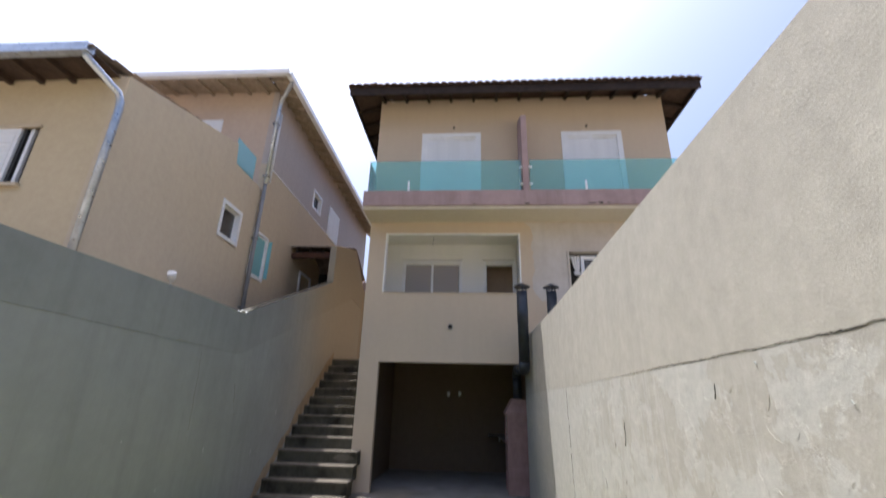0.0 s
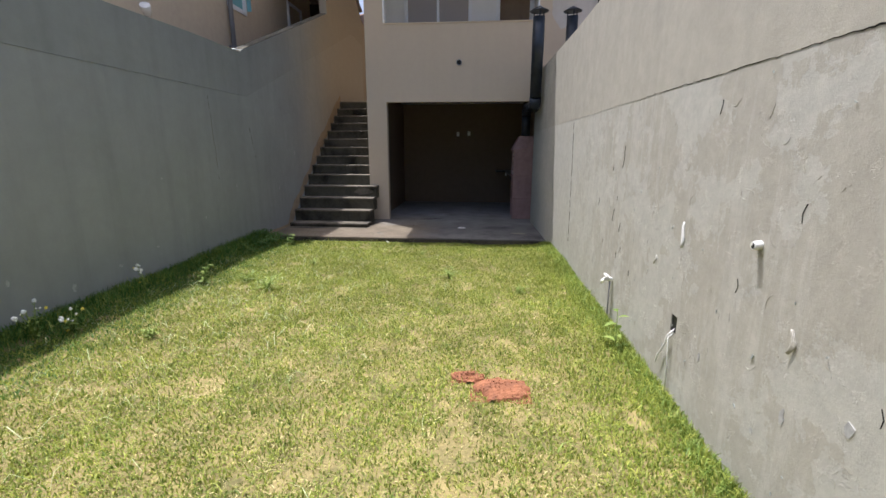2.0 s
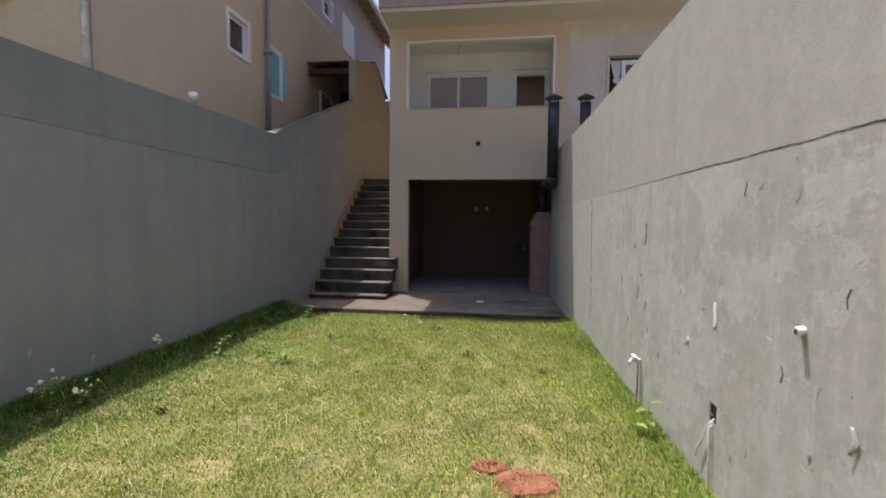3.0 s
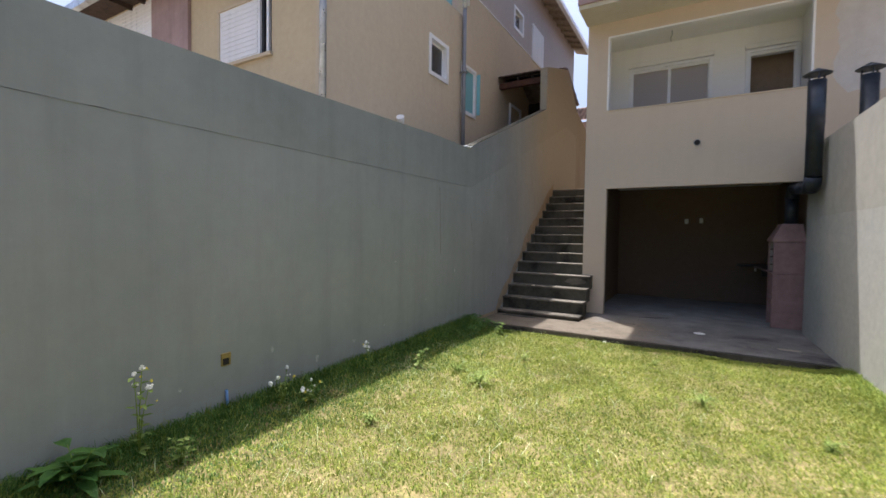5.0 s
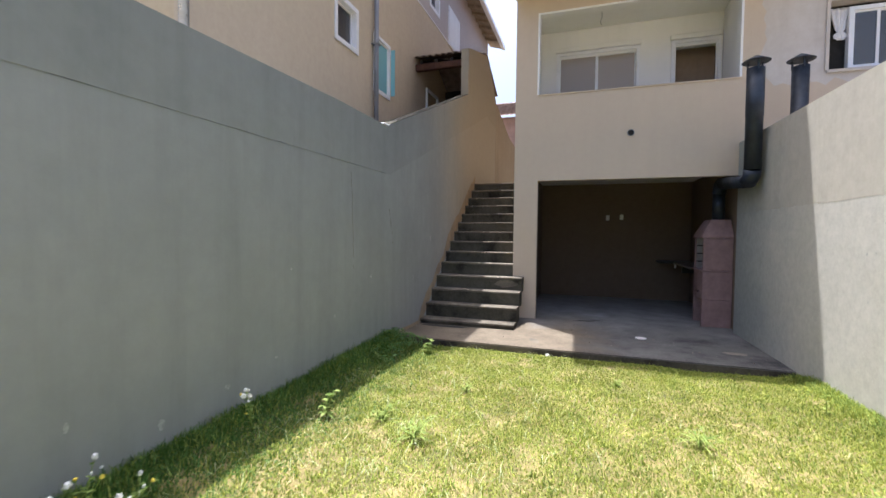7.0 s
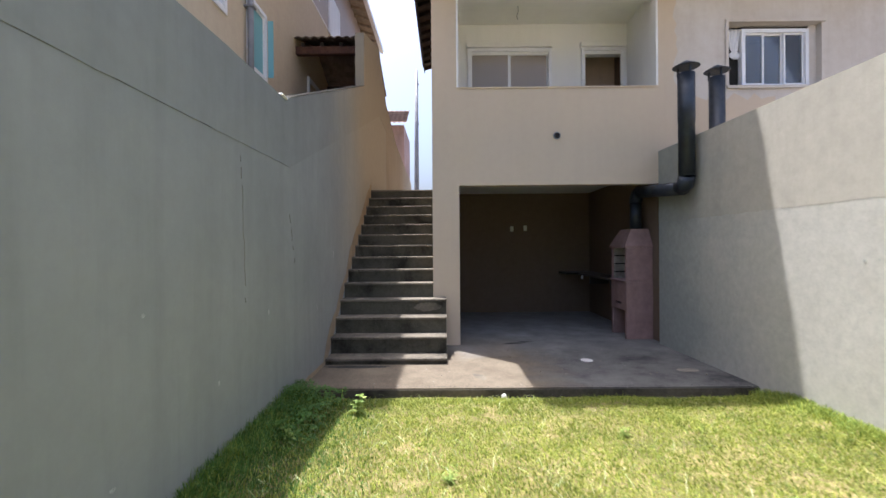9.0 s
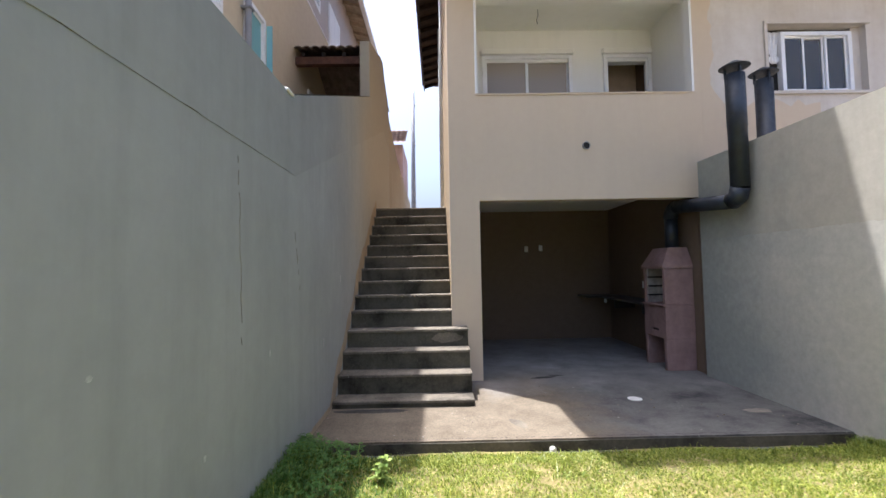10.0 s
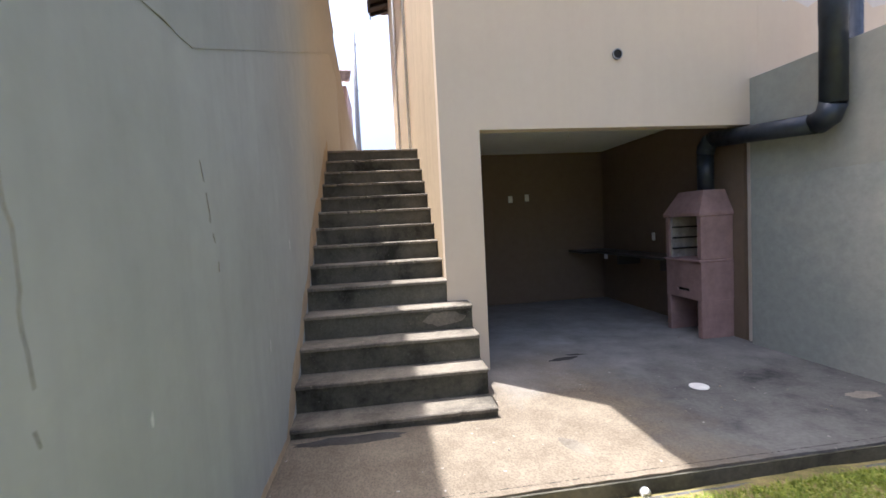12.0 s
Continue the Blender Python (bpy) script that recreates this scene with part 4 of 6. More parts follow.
def side_window(y0, y1, z0, z1, pane, trim=0.06, label="", reveal=0.10):
    """White casing round a hole in the neighbour's side wall, with a recessed sash and pane."""
    x = NX + 0.02
    bm = bmesh.new()
    pierced(bm, "x", x - 0.018, x, y0 - trim, y1 + trim, z0 - trim, z1 + trim, [(y0 + 0.012, y1 - 0.012, z0 + 0.012, z1 - 0.012)])
    w = lpart("window", bm, M_ALU, label=label)
    d = x - reveal
    bm = bmesh.new()
    pierced(bm, "x", d - 0.03, x - 0.02, y0 + 0.001, y1 - 0.001, z0 + 0.001, z1 - 0.001, [(y0 + 0.012, y1 - 0.012, z0 + 0.012, z1 - 0.012)])
    lpart("reveal", bm, M_ALU, w)
    bm = bmesh.new()
    pierced(bm, "x", d - 0.02, d, y0 + 0.013, y1 - 0.013, z0 + 0.013, z1 - 0.013, [(y0 + 0.05, y1 - 0.05, z0 + 0.05, z1 - 0.05)])
    lpart("sash", bm, M_ALU, w)
    p = lpart("pane", boxes((d - 0.013, d - 0.007, y0 + 0.05, y1 - 0.05, z0 + 0.05, z1 - 0.05)), pane, w)
    p.visible_shadow = False
    return w


side_window(-1.16, -0.53, 4.65, 5.31, M_PANE, 0.065, "small white framed window with a deep reveal")
w2 = side_window(0.17, 0.80, 4.22, 5.23, M_TEALWIN, 0.05, "teal glazed window with its casement open", 0.03)
p = lpart("casement", boxes((NX + 0.03, NX + 0.12, 0.845, 0.855, 4.26, 5.20)), M_TEALWIN, w2, "open teal glass leaf")
side_window(3.25, 3.90, 7.35, 7.87, M_PANE, 0.06, "small white framed upper window")
sh = lpart("shutter", boxes((NX + 0.0, NX + 0.04, 4.72, 5.83, 6.95, 8.05), r=0.005), M_ALU, label="white closed shutter")


def slats(parent, dims, n, step):
    """A row of alike slats, each an object on one mesh."""
    one = lpart("slat", boxes(dims), M_ALU, parent)
    for k in range(1, n):
        o = new("slat", one.data)
        o.parent, o.location = parent, (0, 0, k * step)


slats(sh, (NX + 0.04, NX + 0.052, 4.80, 5.75, 7.0, 7.045), 14, 0.074)

# front window with white roller shutter, half open, and dark sashes
w = lpart("window", boxes((-5.60, -5.55, NF - 0.03, NF + 0.1, 4.2, 5.09), (-5.60, -4.22, NF - 0.04, NF + 0.1, 5.09, 5.13), (-5.60, -4.22, NF - 0.06, NF + 0.1, 4.15, 4.2)), M_TAN, label="front window with a white sliding shutter")
lpart("shutter", boxes((-5.55, -4.52, NF - 0.01, NF + 0.03, 4.2, 5.09)), M_ALU, w)
slats(w, (-5.50, -4.57, NF - 0.022, NF - 0.01, 4.25, 4.30), 11, 0.075)
for x in (-4.51, -4.40, -4.29):
    lpart("sash", boxes((x, x + 0.05, NF + 0.02, NF + 0.06, 4.2, 5.09)), M_BLACK if x != -4.40 else M_ALU, w)
sh = lpart("shutter", boxes((-9.6, -7.65, NF - 0.01, NF + 0.03, 4.7, 5.9)), M_ALU, label="white closed front shutter")
slats(sh, (-9.55, -7.7, NF - 0.022, NF - 0.01, 4.75, 4.80), 15, 0.075)


def gutter(bm, axis, a, b, at, z, w=0.12, h=0.12):
    """Folded metal gutter: an open U with a rolled front lip."""
    o, i = at
    s = 1 if o > i else -1
    pts = [(o, z + h), (o - s * 0.006, z + h), (o - s * 0.006, z + 0.006), (o - s * (w - 0.006), z + 0.006), (o - s * (w - 0.006), z + h), (o - s * w, z + h), (o - s * w, z), (o, z)]
    prism(bm, pts, axis, a, b)


# front wing's roof
wing = lpart("wing_roof", boxes((-11, NX - 0.2, NF + 0.05, -1.2, 5.99, 6.03)), M_PALEWOOD, label="low tiled roof of the front wing with a metal gutter")
bm = bmesh.new()
tiled_slope(bm, (-11, -4.55, 5.96), (NX - 0.12, -4.55, 5.96), (NX - 0.16, -1.2, 6.72), (-11, -1.2, 6.72), rows=9)
tagged(lpart("roof_covering", bm, M_TILE2, wing), kind="stuff")
bm = bmesh.new()
gutter(bm, "x", -11, NX - 0.1, (-4.62, -4.5), 5.86, 0.12, 0.14)
lpart("gutter", bm, M_GALV, wing, "galvanised metal gutter")
lpart("eaves_lining", boxes((-11, NX - 0.16, -4.5, NF, 5.945, 5.96)), M_EAVE, wing)
for i in range(11):
    x = -3.5 - i * 0.5
    lpart("rafter", boxes((x - 0.03, x + 0.03, -4.48, NF - 0.002, 5.86, 5.944)), M_EAVE, wing)
bm = bmesh.new()
tube(bm, [(-3.32, -4.55, 5.90), (-3.32, -4.52, 5.83), (-3.10, -4.12, 5.55), (-3.09, -4.07, 5.45), (-3.09, -4.05, 5.3), (-3.09, -4.05, 2.42)], 0.05, 8)
lpart("downpipe", bm, M_GALV, label="galvanised downpipe at the wing's corner")

# main roof with gutter
mroof = lpart("main_roof", boxes((-11, NX - 0.05, NM + 0.05, 9.9, 9.2, 9.24)), M_PALEWOOD, label="tiled main roof with white gutters and boarded eaves")
GX, GY, GZ = -2.62, -0.62, 9.0
bm = bmesh.new()
tiled_slope(bm, (GX, 10.5, GZ + 0.1), (GX, GY, GZ + 0.1), (-6.9, 3.2, GZ + 1.4), (-6.9, 6.5, GZ + 1.4), rows=9)
tiled_slope(bm, (-11, GY, GZ + 0.1), (GX, GY, GZ + 0.1), (-6.9, 3.2, GZ + 1.4), (-11, 3.2, GZ + 1.4), rows=9)
tagged(lpart("roof_covering", bm, M_TILE2, mroof), kind="stuff")
for ax, a, b, at in (("y", GY, 10.5, (GX + 0.08, GX - 0.04)), ("x", -11, GX + 0.07, (GY - 0.08, GY + 0.04))):
    bm = bmesh.new()
    gutter(bm, ax, a, b, at, GZ, 0.12, 0.14)
    lpart("gutter", bm, M_ALU, mroof, "pale metal gutter")
bm = bmesh.new()
prism(bm, [(GX - 0.05, GZ + 0.02), (NX, GZ + 0.16), (NX, GZ + 0.18), (GX - 0.05, GZ + 0.04)], "y", GY + 0.05, 10.4)
lpart("eaves_lining", bm, M_PALEWOOD, mroof, "weathered boards under the eaves")
bm = bmesh.new()
prism(bm, [(GY + 0.05, GZ + 0.02), (NM, GZ + 0.16), (NM, GZ + 0.18), (GY + 0.05, GZ + 0.04)], "x", -11, NX - 0.01)
lpart("eaves_lining", bm, M_PALEWOOD, mroof)
for i in range(20):
    y = GY + 0.25 + i * 0.52
    bm = bmesh.new()
    prism(bm, [(GX - 0.06, GZ - 0.06), (NX, GZ + 0.07), (NX, GZ + 0.155), (GX - 0.06, GZ + 0.015)], "y", y - 0.03, y + 0.03)
    lpart("rafter", bm, M_PALEWOOD, mroof)
for i in range(10):
    x = NX - 0.3 - i * 0.5
    bm = bmesh.new()
    prism(bm, [(GY + 0.06, GZ - 0.06), (NM, GZ + 0.07), (NM, GZ + 0.155), (GY + 0.06, GZ + 0.015)], "x", x - 0.03, x + 0.03)
    lpart("rafter", bm, M_PALEWOOD, mroof)
bm = bmesh.new()
tube(bm, [(GX + 0.02, GY + 0.25, GZ + 0.02), (GX - 0.02, GY + 0.28, GZ - 0.06), (-3.02, 0.06, GZ - 0.2), (-3.07, 0.10, GZ - 0.35), (-3.07, 0.10, 6.4)], 0.05, 8)
dp = lpart("downpipe", bm, M_GALV, label="downpipe, shiny above and grey below")
bm = bmesh.new()
tube(bm, [(-3.08, 0.28, 8.55), (-3.08, 0.28, 6.55)], 0.035, 8)
lpart("bright_pipe", bm, M_ALU, dp, "short bright pipe beside it")
bm = bmesh.new()
tube(bm, [(-3.07, 0.10, 6.42), (-3.07, 0.10, 2.42)], 0.047, 8)
lpart("lower_pipe", bm, M_GREYPIPE, dp, "grey painted lower pipe")
for z in (3.4, 5.0, 6.6, 8.1):
    lpart("bracket", boxes((NX, -3.01, 0.04, 0.16, z, z + 0.025)), M_GREYPIPE, dp)

# tiled lean-to over the neighbour's side door
canopy = lpart("lean_to", boxes((NX, LX - 0.17, 2.27, 2.40, 5.30, 5.44)), M_REDWOOD, label="small tiled lean-to on dark beams")
bm = bmesh.new()
tiled_slope(bm, (NX, 2.18, 5.52), (LX - 0.02, 2.18, 5.50), (LX - 0.02, 3.58, 6.0), (NX, 3.58, 6.02), wave=0.16, rows=4)
tiled_slope(bm, (LX - 0.02, 5.0, 5.35), (NX, 5.0, 5.35), (NX, 3.58, 6.02), (LX - 0.02, 3.58, 6.0), wave=0.16, rows=4)
tagged(lpart("roof_covering", bm, M_TILE2, canopy, "greyed clay tiles"), kind="stuff")
for i in range(4):
    x = NX + 0.15 + i * 0.38
    bm = bmesh.new()
    prism(bm, [(2.25, 5.44), (3.58, 5.90), (3.58, 5.97), (2.25, 5.51)], "x", x - 0.03, x + 0.03)
    lpart("rafter", bm, M_WOOD, canopy)
bm = bmesh.new()
barrel_tile(bm, (0, 0, 0), (0, 1, 0.36), (0, -0.36, 1), 0.15, 0.3, 0.045)
t0 = part("tile", bm, M_TILE2, canopy)
for i in range(9):
    o = t0 if i == 0 else t0.copy()
    if i:
        scene.collection.objects.link(o)
    o.location = (0.09 + 0.158 * i, 2.15, 5.54 - 2.45)
# near-black back wall, in place of the shade under the lean-to
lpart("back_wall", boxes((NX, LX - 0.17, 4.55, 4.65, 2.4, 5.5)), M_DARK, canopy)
lpart("floor", boxes((NX, LX - 0.17, 1.9, 4.55, 2.4, 3.9)), M_SLAB, canopy)
lpart("door_frame", boxes((NX + 0.02, NX + 0.07, 2.9, 2.96, 3.9, 5.1), (NX + 0.02, NX + 0.07, 3.7, 3.76, 3.9, 5.1), (NX + 0.02, NX + 0.07, 2.96, 3.7, 5.04, 5.1)), M_ALU, canopy, "white door frame")

# wall lamp of the neighbour
lamp = tagged(link("wall_lamp", boxes((-3.15, -3.06, -2.36, -2.26, 3.15, 3.27), r=0.01), M_PVC), "white outdoor spotlight on the neighbour's tan wall", "lamp")
bm = bmesh.new()
tube(bm, [(-3.06, -2.31, 3.23), (-2.99, -2.34, 3.25), (-2.95, -2.38, 3.31)], 0.018, 8)
part("arm", bm, M_PVC, lamp)
bm = bmesh.new()
tube(bm, [(-2.95, -2.38, 3.29), (-2.93, -2.42, 3.35), (-2.90, -2.48, 3.41)], [0.04, 0.06, 0.07], 12)
part("lamp_head", bm, M_PVC, lamp, "white round lamp head")
# broken cap stone at the wall's kink
cap = tagged(link("cap_stone", boxes((LX - 0.17, LX + 0.02, -2.40, -2.26, 2.814, 2.835), r=0.006), M_WHITE), "small pale mortar cap on the grey wall", "cap stone")

# ---- beyond the passage ----
far = empty("far_house", (-3.2, 12.8, 2.5), "distant small house with a clay tile roof", "house")
fi = Matrix.Translation((3.2, -12.8, -2.5))
bm = boxes((-5.2, -2.0, 12.9, 16.0, 2.5, 6.9))
bm.transform(fi)
part("wall", bm, M_MAUVE, far)
bm = bmesh.new()
tiled_slope(bm, (-5.4, 12.5, 6.85), (-1.85, 12.5, 6.85), (-1.85, 14.4, 8.0), (-5.4, 14.4, 8.0), rows=6)
bm.transform(fi)
part("roof", bm, M_TILE, far)
pole = empty("utility_pole", (-2.05, 22.0, 2.5), "grey concrete utility pole at the street", "utility pole")
bm = bmesh.new()
tube(bm, [(0, 0, 0), (0.02, 0, 5.5), (0.06, 0, 10.6)], [0.17, 0.14, 0.10], 10)
part("shaft", bm, M_GREYPIPE, pole)
for z, l in ((9.6, 0.2), (8.2, 0.14), (7.0, 0.18), (5.8, 0.14)):
    part("bracket", boxes((-0.05, l, -0.04, 0.04, z, z + 0.08)), M_GREYPIPE, pole)
    bm = bmesh.new()
    tube(bm, [(l, 0, z + 0.08), (l, 0, z + 0.14), (l, 0, z + 0.18)], [0.03, 0.04, 0.015], 8)
    part("insulator", bm, M_PVC, pole)
bm = boxes((-30, 30, 24, 24.2, 2.5, 5.0))
setting("wall_street", bm, M_WHITE, "pale wall across the street", "wall")

# ---- barbecue in the open room ----
BX0, BX1, BY0, BY1 = 2.55, 2.955, 0.30, 0.90
bbq = empty("barbecue", (BX0, BY0, 0), "pinkish precast concrete barbecue with a tapered hood", "barbecue")
bi = Matrix.Translation((-BX0, -BY0, 0))


def bpart(name, bm, mat, parent=bbq, label=""):
    bm.transform(bi)
    return part(name, bm, mat, parent, label)


bpart("leg_panel", boxes((BX0, BX1, BY0, BY0 + 0.07, 0, 0.43), r=0.006), M_BBQ)
bpart("leg_panel", boxes((BX0, BX1, BY1 - 0.07, BY1, 0, 0.43), r=0.006), M_BBQ)
bpart("back_panel", boxes((BX1 - 0.05, BX1 - 0.002, BY0 + 0.07, BY1 - 0.07, 0, 0.43)), M_DARK)
bm = bmesh.new()
pierced(bm, "x", BX0, BX0 + 0.04, BY0, BY1, 0.432, 0.87, [(0.50, 0.72, 0.515, 0.55)])
bpart("ash_front", bm, M_BBQ, label="pink front with an ash slot")
bpart("ash_slot", boxes((BX0 + 0.035, BX0 + 0.04, 0.49, 0.73, 0.50, 0.565)), M_DARK)
bpart("side_panel", boxes((BX0 + 0.041, BX1, BY0, BY0 + 0.07, 0.432, 0.87)), M_BBQ)
bpart("side_panel", boxes((BX0 + 0.041, BX1, BY1 - 0.07, BY1, 0.432, 0.87)), M_BBQ)
bpart("ledge", boxes((BX0 - 0.03, BX1, BY0 - 0.005, BY1 + 0.005, 0.872, 0.90), r=0.006), M_BBQ, label="projecting hearth ledge")
bpart("side_panel", boxes((BX0, BX1, BY0, BY0 + 0.06, 0.902, 1.395), r=0.005), M_BBQ)
bpart("side_panel", boxes((BX0, BX1, BY1 - 0.06, BY1, 0.902, 1.395), r=0.005), M_BBQ)
bpart("fire_back", boxes((BX1 - 0.05, BX1 - 0.003, BY0 + 0.06, BY1 - 0.06, 0.902, 1.395)), M_BBQ_IN, label="pale firebrick lining")
bpart("fire_side", boxes((BX0 + 0.02, BX1 - 0.05, BY1 - 0.09, BY1 - 0.062, 0.902, 1.395)), M_BBQ_IN)
for z in (1.0, 1.13, 1.26):
    bpart("grill_rest", boxes((BX0 + 0.02, BX1 - 0.06, BY1 - 0.13, BY1 - 0.092, z, z + 0.02)), M_BLACK, label="dark grill rest")
bm = bmesh.new()
lo = [bm.verts.new(p) for p in ((BX0 - 0.025, BY0 - 0.01, 1.397), (BX1, BY0 - 0.01, 1.397), (BX1, BY1 + 0.01, 1.397), (BX0 - 0.025, BY1 + 0.01, 1.397))]
md = [bm.verts.new(v.co + Vector((0, 0, 0.035))) for v in lo]
hi = [bm.verts.new(p) for p in ((2.66, 0.38, 1.69), (2.93, 0.38, 1.69), (2.93, 0.80, 1.69), (2.66, 0.80, 1.69))]
for a, b in ((lo, md), (md, hi)):
    for i in range(4):
        bm.faces.new((a[i], a[(i + 1) % 4], b[(i + 1) % 4], b[i]))
bm.faces.new(hi), bm.faces.new(lo[::-1])
bpart("hood", bm, M_BBQ, label="tapered pink hood")


def arc(c, a, b, r, n=6):
    """Points of a quarter bend about c, from the way a to the way b."""
    c, a, b = Vector(c), Vector(a), Vector(b)
    return [c + r * (math.cos(q) * a + math.sin(q) * b) for q in (math.pi / 2 * i / n for i in range(n + 1))]


flue = empty("flue_pipe", (2.80, 0.5, 1.69), "black enamelled flue pipe bending out and up the wall", "chimney pipe")
fl = Matrix.Translation((-2.80, -0.5, -1.69))


def fpart(name, bm, label=""):
    bm.transform(fl)
    return part(name, bm, M_FLUE, flue, label)


FX, FR = 2.785, 0.095
bm = bmesh.new()
tube(bm, [(FX, 0.5, 1.69), (FX, 0.5, 2.11)], FR * 0.92, 18)
fpart("lower_pipe", bm)
bm = bmesh.new()
tube(bm, arc((FX, 0.36, 2.11), (0, 1, 0), (0, 0, 1), 0.14, 3), FR, 18)
fpart("elbow", bm)
bm = bmesh.new()
tube(bm, [(FX, 0.37, 2.25), (FX, -0.80, 2.15)], FR * 0.92, 18)
fpart("level_pipe", bm)
bm = bmesh.new()
tube(bm, arc((FX, -0.80, 2.29), (0, 0, -1), (0, -1, 0), 0.14, 2), FR * 1.04, 18)
fpart("elbow", bm)
bm = bmesh.new()
tube(bm, [(FX, -0.94, 2.28), (FX, -0.94, 2.95), (FX, -0.94, 2.955), (FX, -0.94, 3.55)], [FR, FR, FR * 1.04, FR * 1.04], 18)
fpart("upright_pipe", bm)


def rain_cap(x, y, z, own):
    for a in (0.5, 2.6, 4.7):
        bm = boxes((x + 0.09 * math.cos(a) - 0.01, x + 0.09 * math.cos(a) + 0.01, y + 0.09 * math.sin(a) - 0.01, y + 0.09 * math.sin(a) + 0.01, z - 0.03, z + 0.08))
        own("cap_stay", bm)
    bm = bmesh.new()
    tube(bm, [(x, y, z + 0.078), (x, y, z + 0.083), (x, y, z + 0.165)], [0.152, 0.156, 0.008], 20)
    own("rain_cap", bm)


rain_cap(FX, -0.94, 3.55, fpart)
flue2 = empty("flue_pipe", (3.39, -0.58, -0.3), "black flue pipe of the neighbour behind the wall", "chimney pipe")
tagged(flue, group="flue pipes"), tagged(flue2, group="flue pipes")


def fpart2(name, bm, label=""):
    bm.transform(Matrix.Translation((-3.39, 0.58, 0.3)))
    return part(name, bm, M_FLUE, flue2, label)


bm = bmesh.new()
tube(bm, [(3.39, -0.58, -0.3), (3.39, -0.58, 3.64)], FR, 18)
fpart2("upright_pipe", bm)
rain_cap(3.39, -0.58, 3.64, fpart2)

# stone counter on the room's far side
counter = tagged(link("counter", boxes((2.52, 2.955, 0.93, 2.62, 0.85, 0.885), r=0.006), M_STONE), "dark granite counter along the room's wall", "counter")
part("counter_end", boxes((2.28, 2.955, 2.624, 3.19, 0.85, 0.885), r=0.006), M_STONE, counter)
for y in (1.05, 2.1):
    part("bracket", boxes((2.6, 2.955, y, y + 0.05, 0.70, 0.848)), M_STONE, counter)
sb = tagged(link("tap_plate", boxes((2.50, 2.53, 2.30, 2.36, 0.78, 0.848), r=0.004), M_PVC), "small white fitting under the counter's edge", "fitting")


def switch_plate(m):
    bm = bmesh.new()
    rounded_box(bm, -0.037, 0.037, -0.012, 0.0, -0.058, 0.058, 0.005)
    ob = tagged(link("switch_plate", bm, M_PVC), "white plastic switch plate on the brown wall", "switch", "switch plates")
    bm = boxes((-0.013, 0.013, -0.016, -0.0122, -0.025, 0.025))
    part("rocker", bm, M_PVC, ob)
    ob.matrix_world = m
    return ob


sw = switch_plate(pose(1.255, 3.198, 1.825))
copy_thing(sw, pose(1.55, 3.198, 1.84))
copy_thing(sw, pose(2.958, 1.75, 1.12, 0, 0, -90))

# ---- small things on the apron ----
bm = bmesh.new()
tube(bm, [(0, 0, 0), (0, 0, 0.006), (0, 0, 0.008)], [0.075, 0.075, 0.066], 20)
cov = tagged(link("drain_cover", bm, M_PVC), "round white plastic drain cover in the concrete", "drain cover")
cov.location = (1.545, -0.90, 0.0)


def blotch(name, x, y, rx, ry, mat, seed, label, category, z=0.0, h=0.004, turn=0.0):
    """A low irregular patch lying on the ground."""
    r = random.Random(seed)
    bm = bmesh.new()
    ring = []
    for i in range(22):
        a = 2 * math.pi * i / 22
        k = 0.75 + 0.3 * r.random()
        ring.append((rx * k * math.cos(a), ry * k * math.sin(a)))
    low = [bm.verts.new((a, b, 0)) for a, b in ring]
    mid = [bm.verts.new((a * 0.72, b * 0.72, h * (0.7 + 0.6 * r.random()))) for a, b in ring]
    top = bm.verts.new((0, 0, h * 1.2))
    for i in range(22):
        j = (i + 1) % 22
        bm.faces.new((low[i], low[j], mid[j], mid[i]))
        bm.faces.new((mid[i], mid[j], top))
    for f in bm.faces:
        f.smooth = True
    ob = tagged(link(name, bm, mat), label, category)
    ob.matrix_world = pose(x, y, z, 0, 0, turn)
    return ob


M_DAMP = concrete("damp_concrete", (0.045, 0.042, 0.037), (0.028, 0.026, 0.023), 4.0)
M_PALE = concrete("pale_cement", (0.24, 0.21, 0.17), (0.18, 0.16, 0.135), 5.0)
blotch("damp_stain", 0.80, 0.10, 0.20, 0.05, M_DAMP, 1, "dark damp stain on the concrete apron", "stain", h=0.002, turn=10)
blotch("damp_stain", 0.98, 0.20, 0.12, 0.03, M_DAMP, 2, "dark damp stain on the concrete apron", "stain", h=0.002, turn=-8)
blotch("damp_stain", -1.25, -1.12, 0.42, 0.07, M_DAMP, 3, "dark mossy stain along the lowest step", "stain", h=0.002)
blotch("cement_patch", 0.16, -1.55, 0.07, 0.14, M_TREAD, 4, "pale cement smear on the apron", "cement patch", h=0.002, turn=20)
blotch("cement_patch", 2.55, -1.35, 0.14, 0.07, M_PALE, 5, "pale cement smear on the apron", "cement patch", h=0.002)
r = random.Random(77)
bm = bmesh.new()
for _ in range(90):
    x, y, s = r.uniform(LX + 0.1, RX - 0.1), r.uniform(FRONT + 0.05, 2.2), r.uniform(0.004, 0.013)
    if y > -1.1 and x < 0.0:
        continue
    m = pose(x, y, s * 0.4, r.uniform(0, 40), r.uniform(0, 40), r.uniform(0, 360)) @ Matrix.Diagonal((s, s * r.uniform(0.5, 1), s * 0.6, 1))
    bmesh.ops.create_icosphere(bm, subdivisions=1, radius=1, matrix=m)
tagged(link("grit", bm, M_PALE), "pale grit scattered on the concrete apron", "grit", kind="stuff")

bm = bmesh.new()
tube(bm, [(0.37, FRONT - 0.004, -0.08), (0.37, FRONT - 0.04, -0.082)], [0.028, 0.028], 14, False)
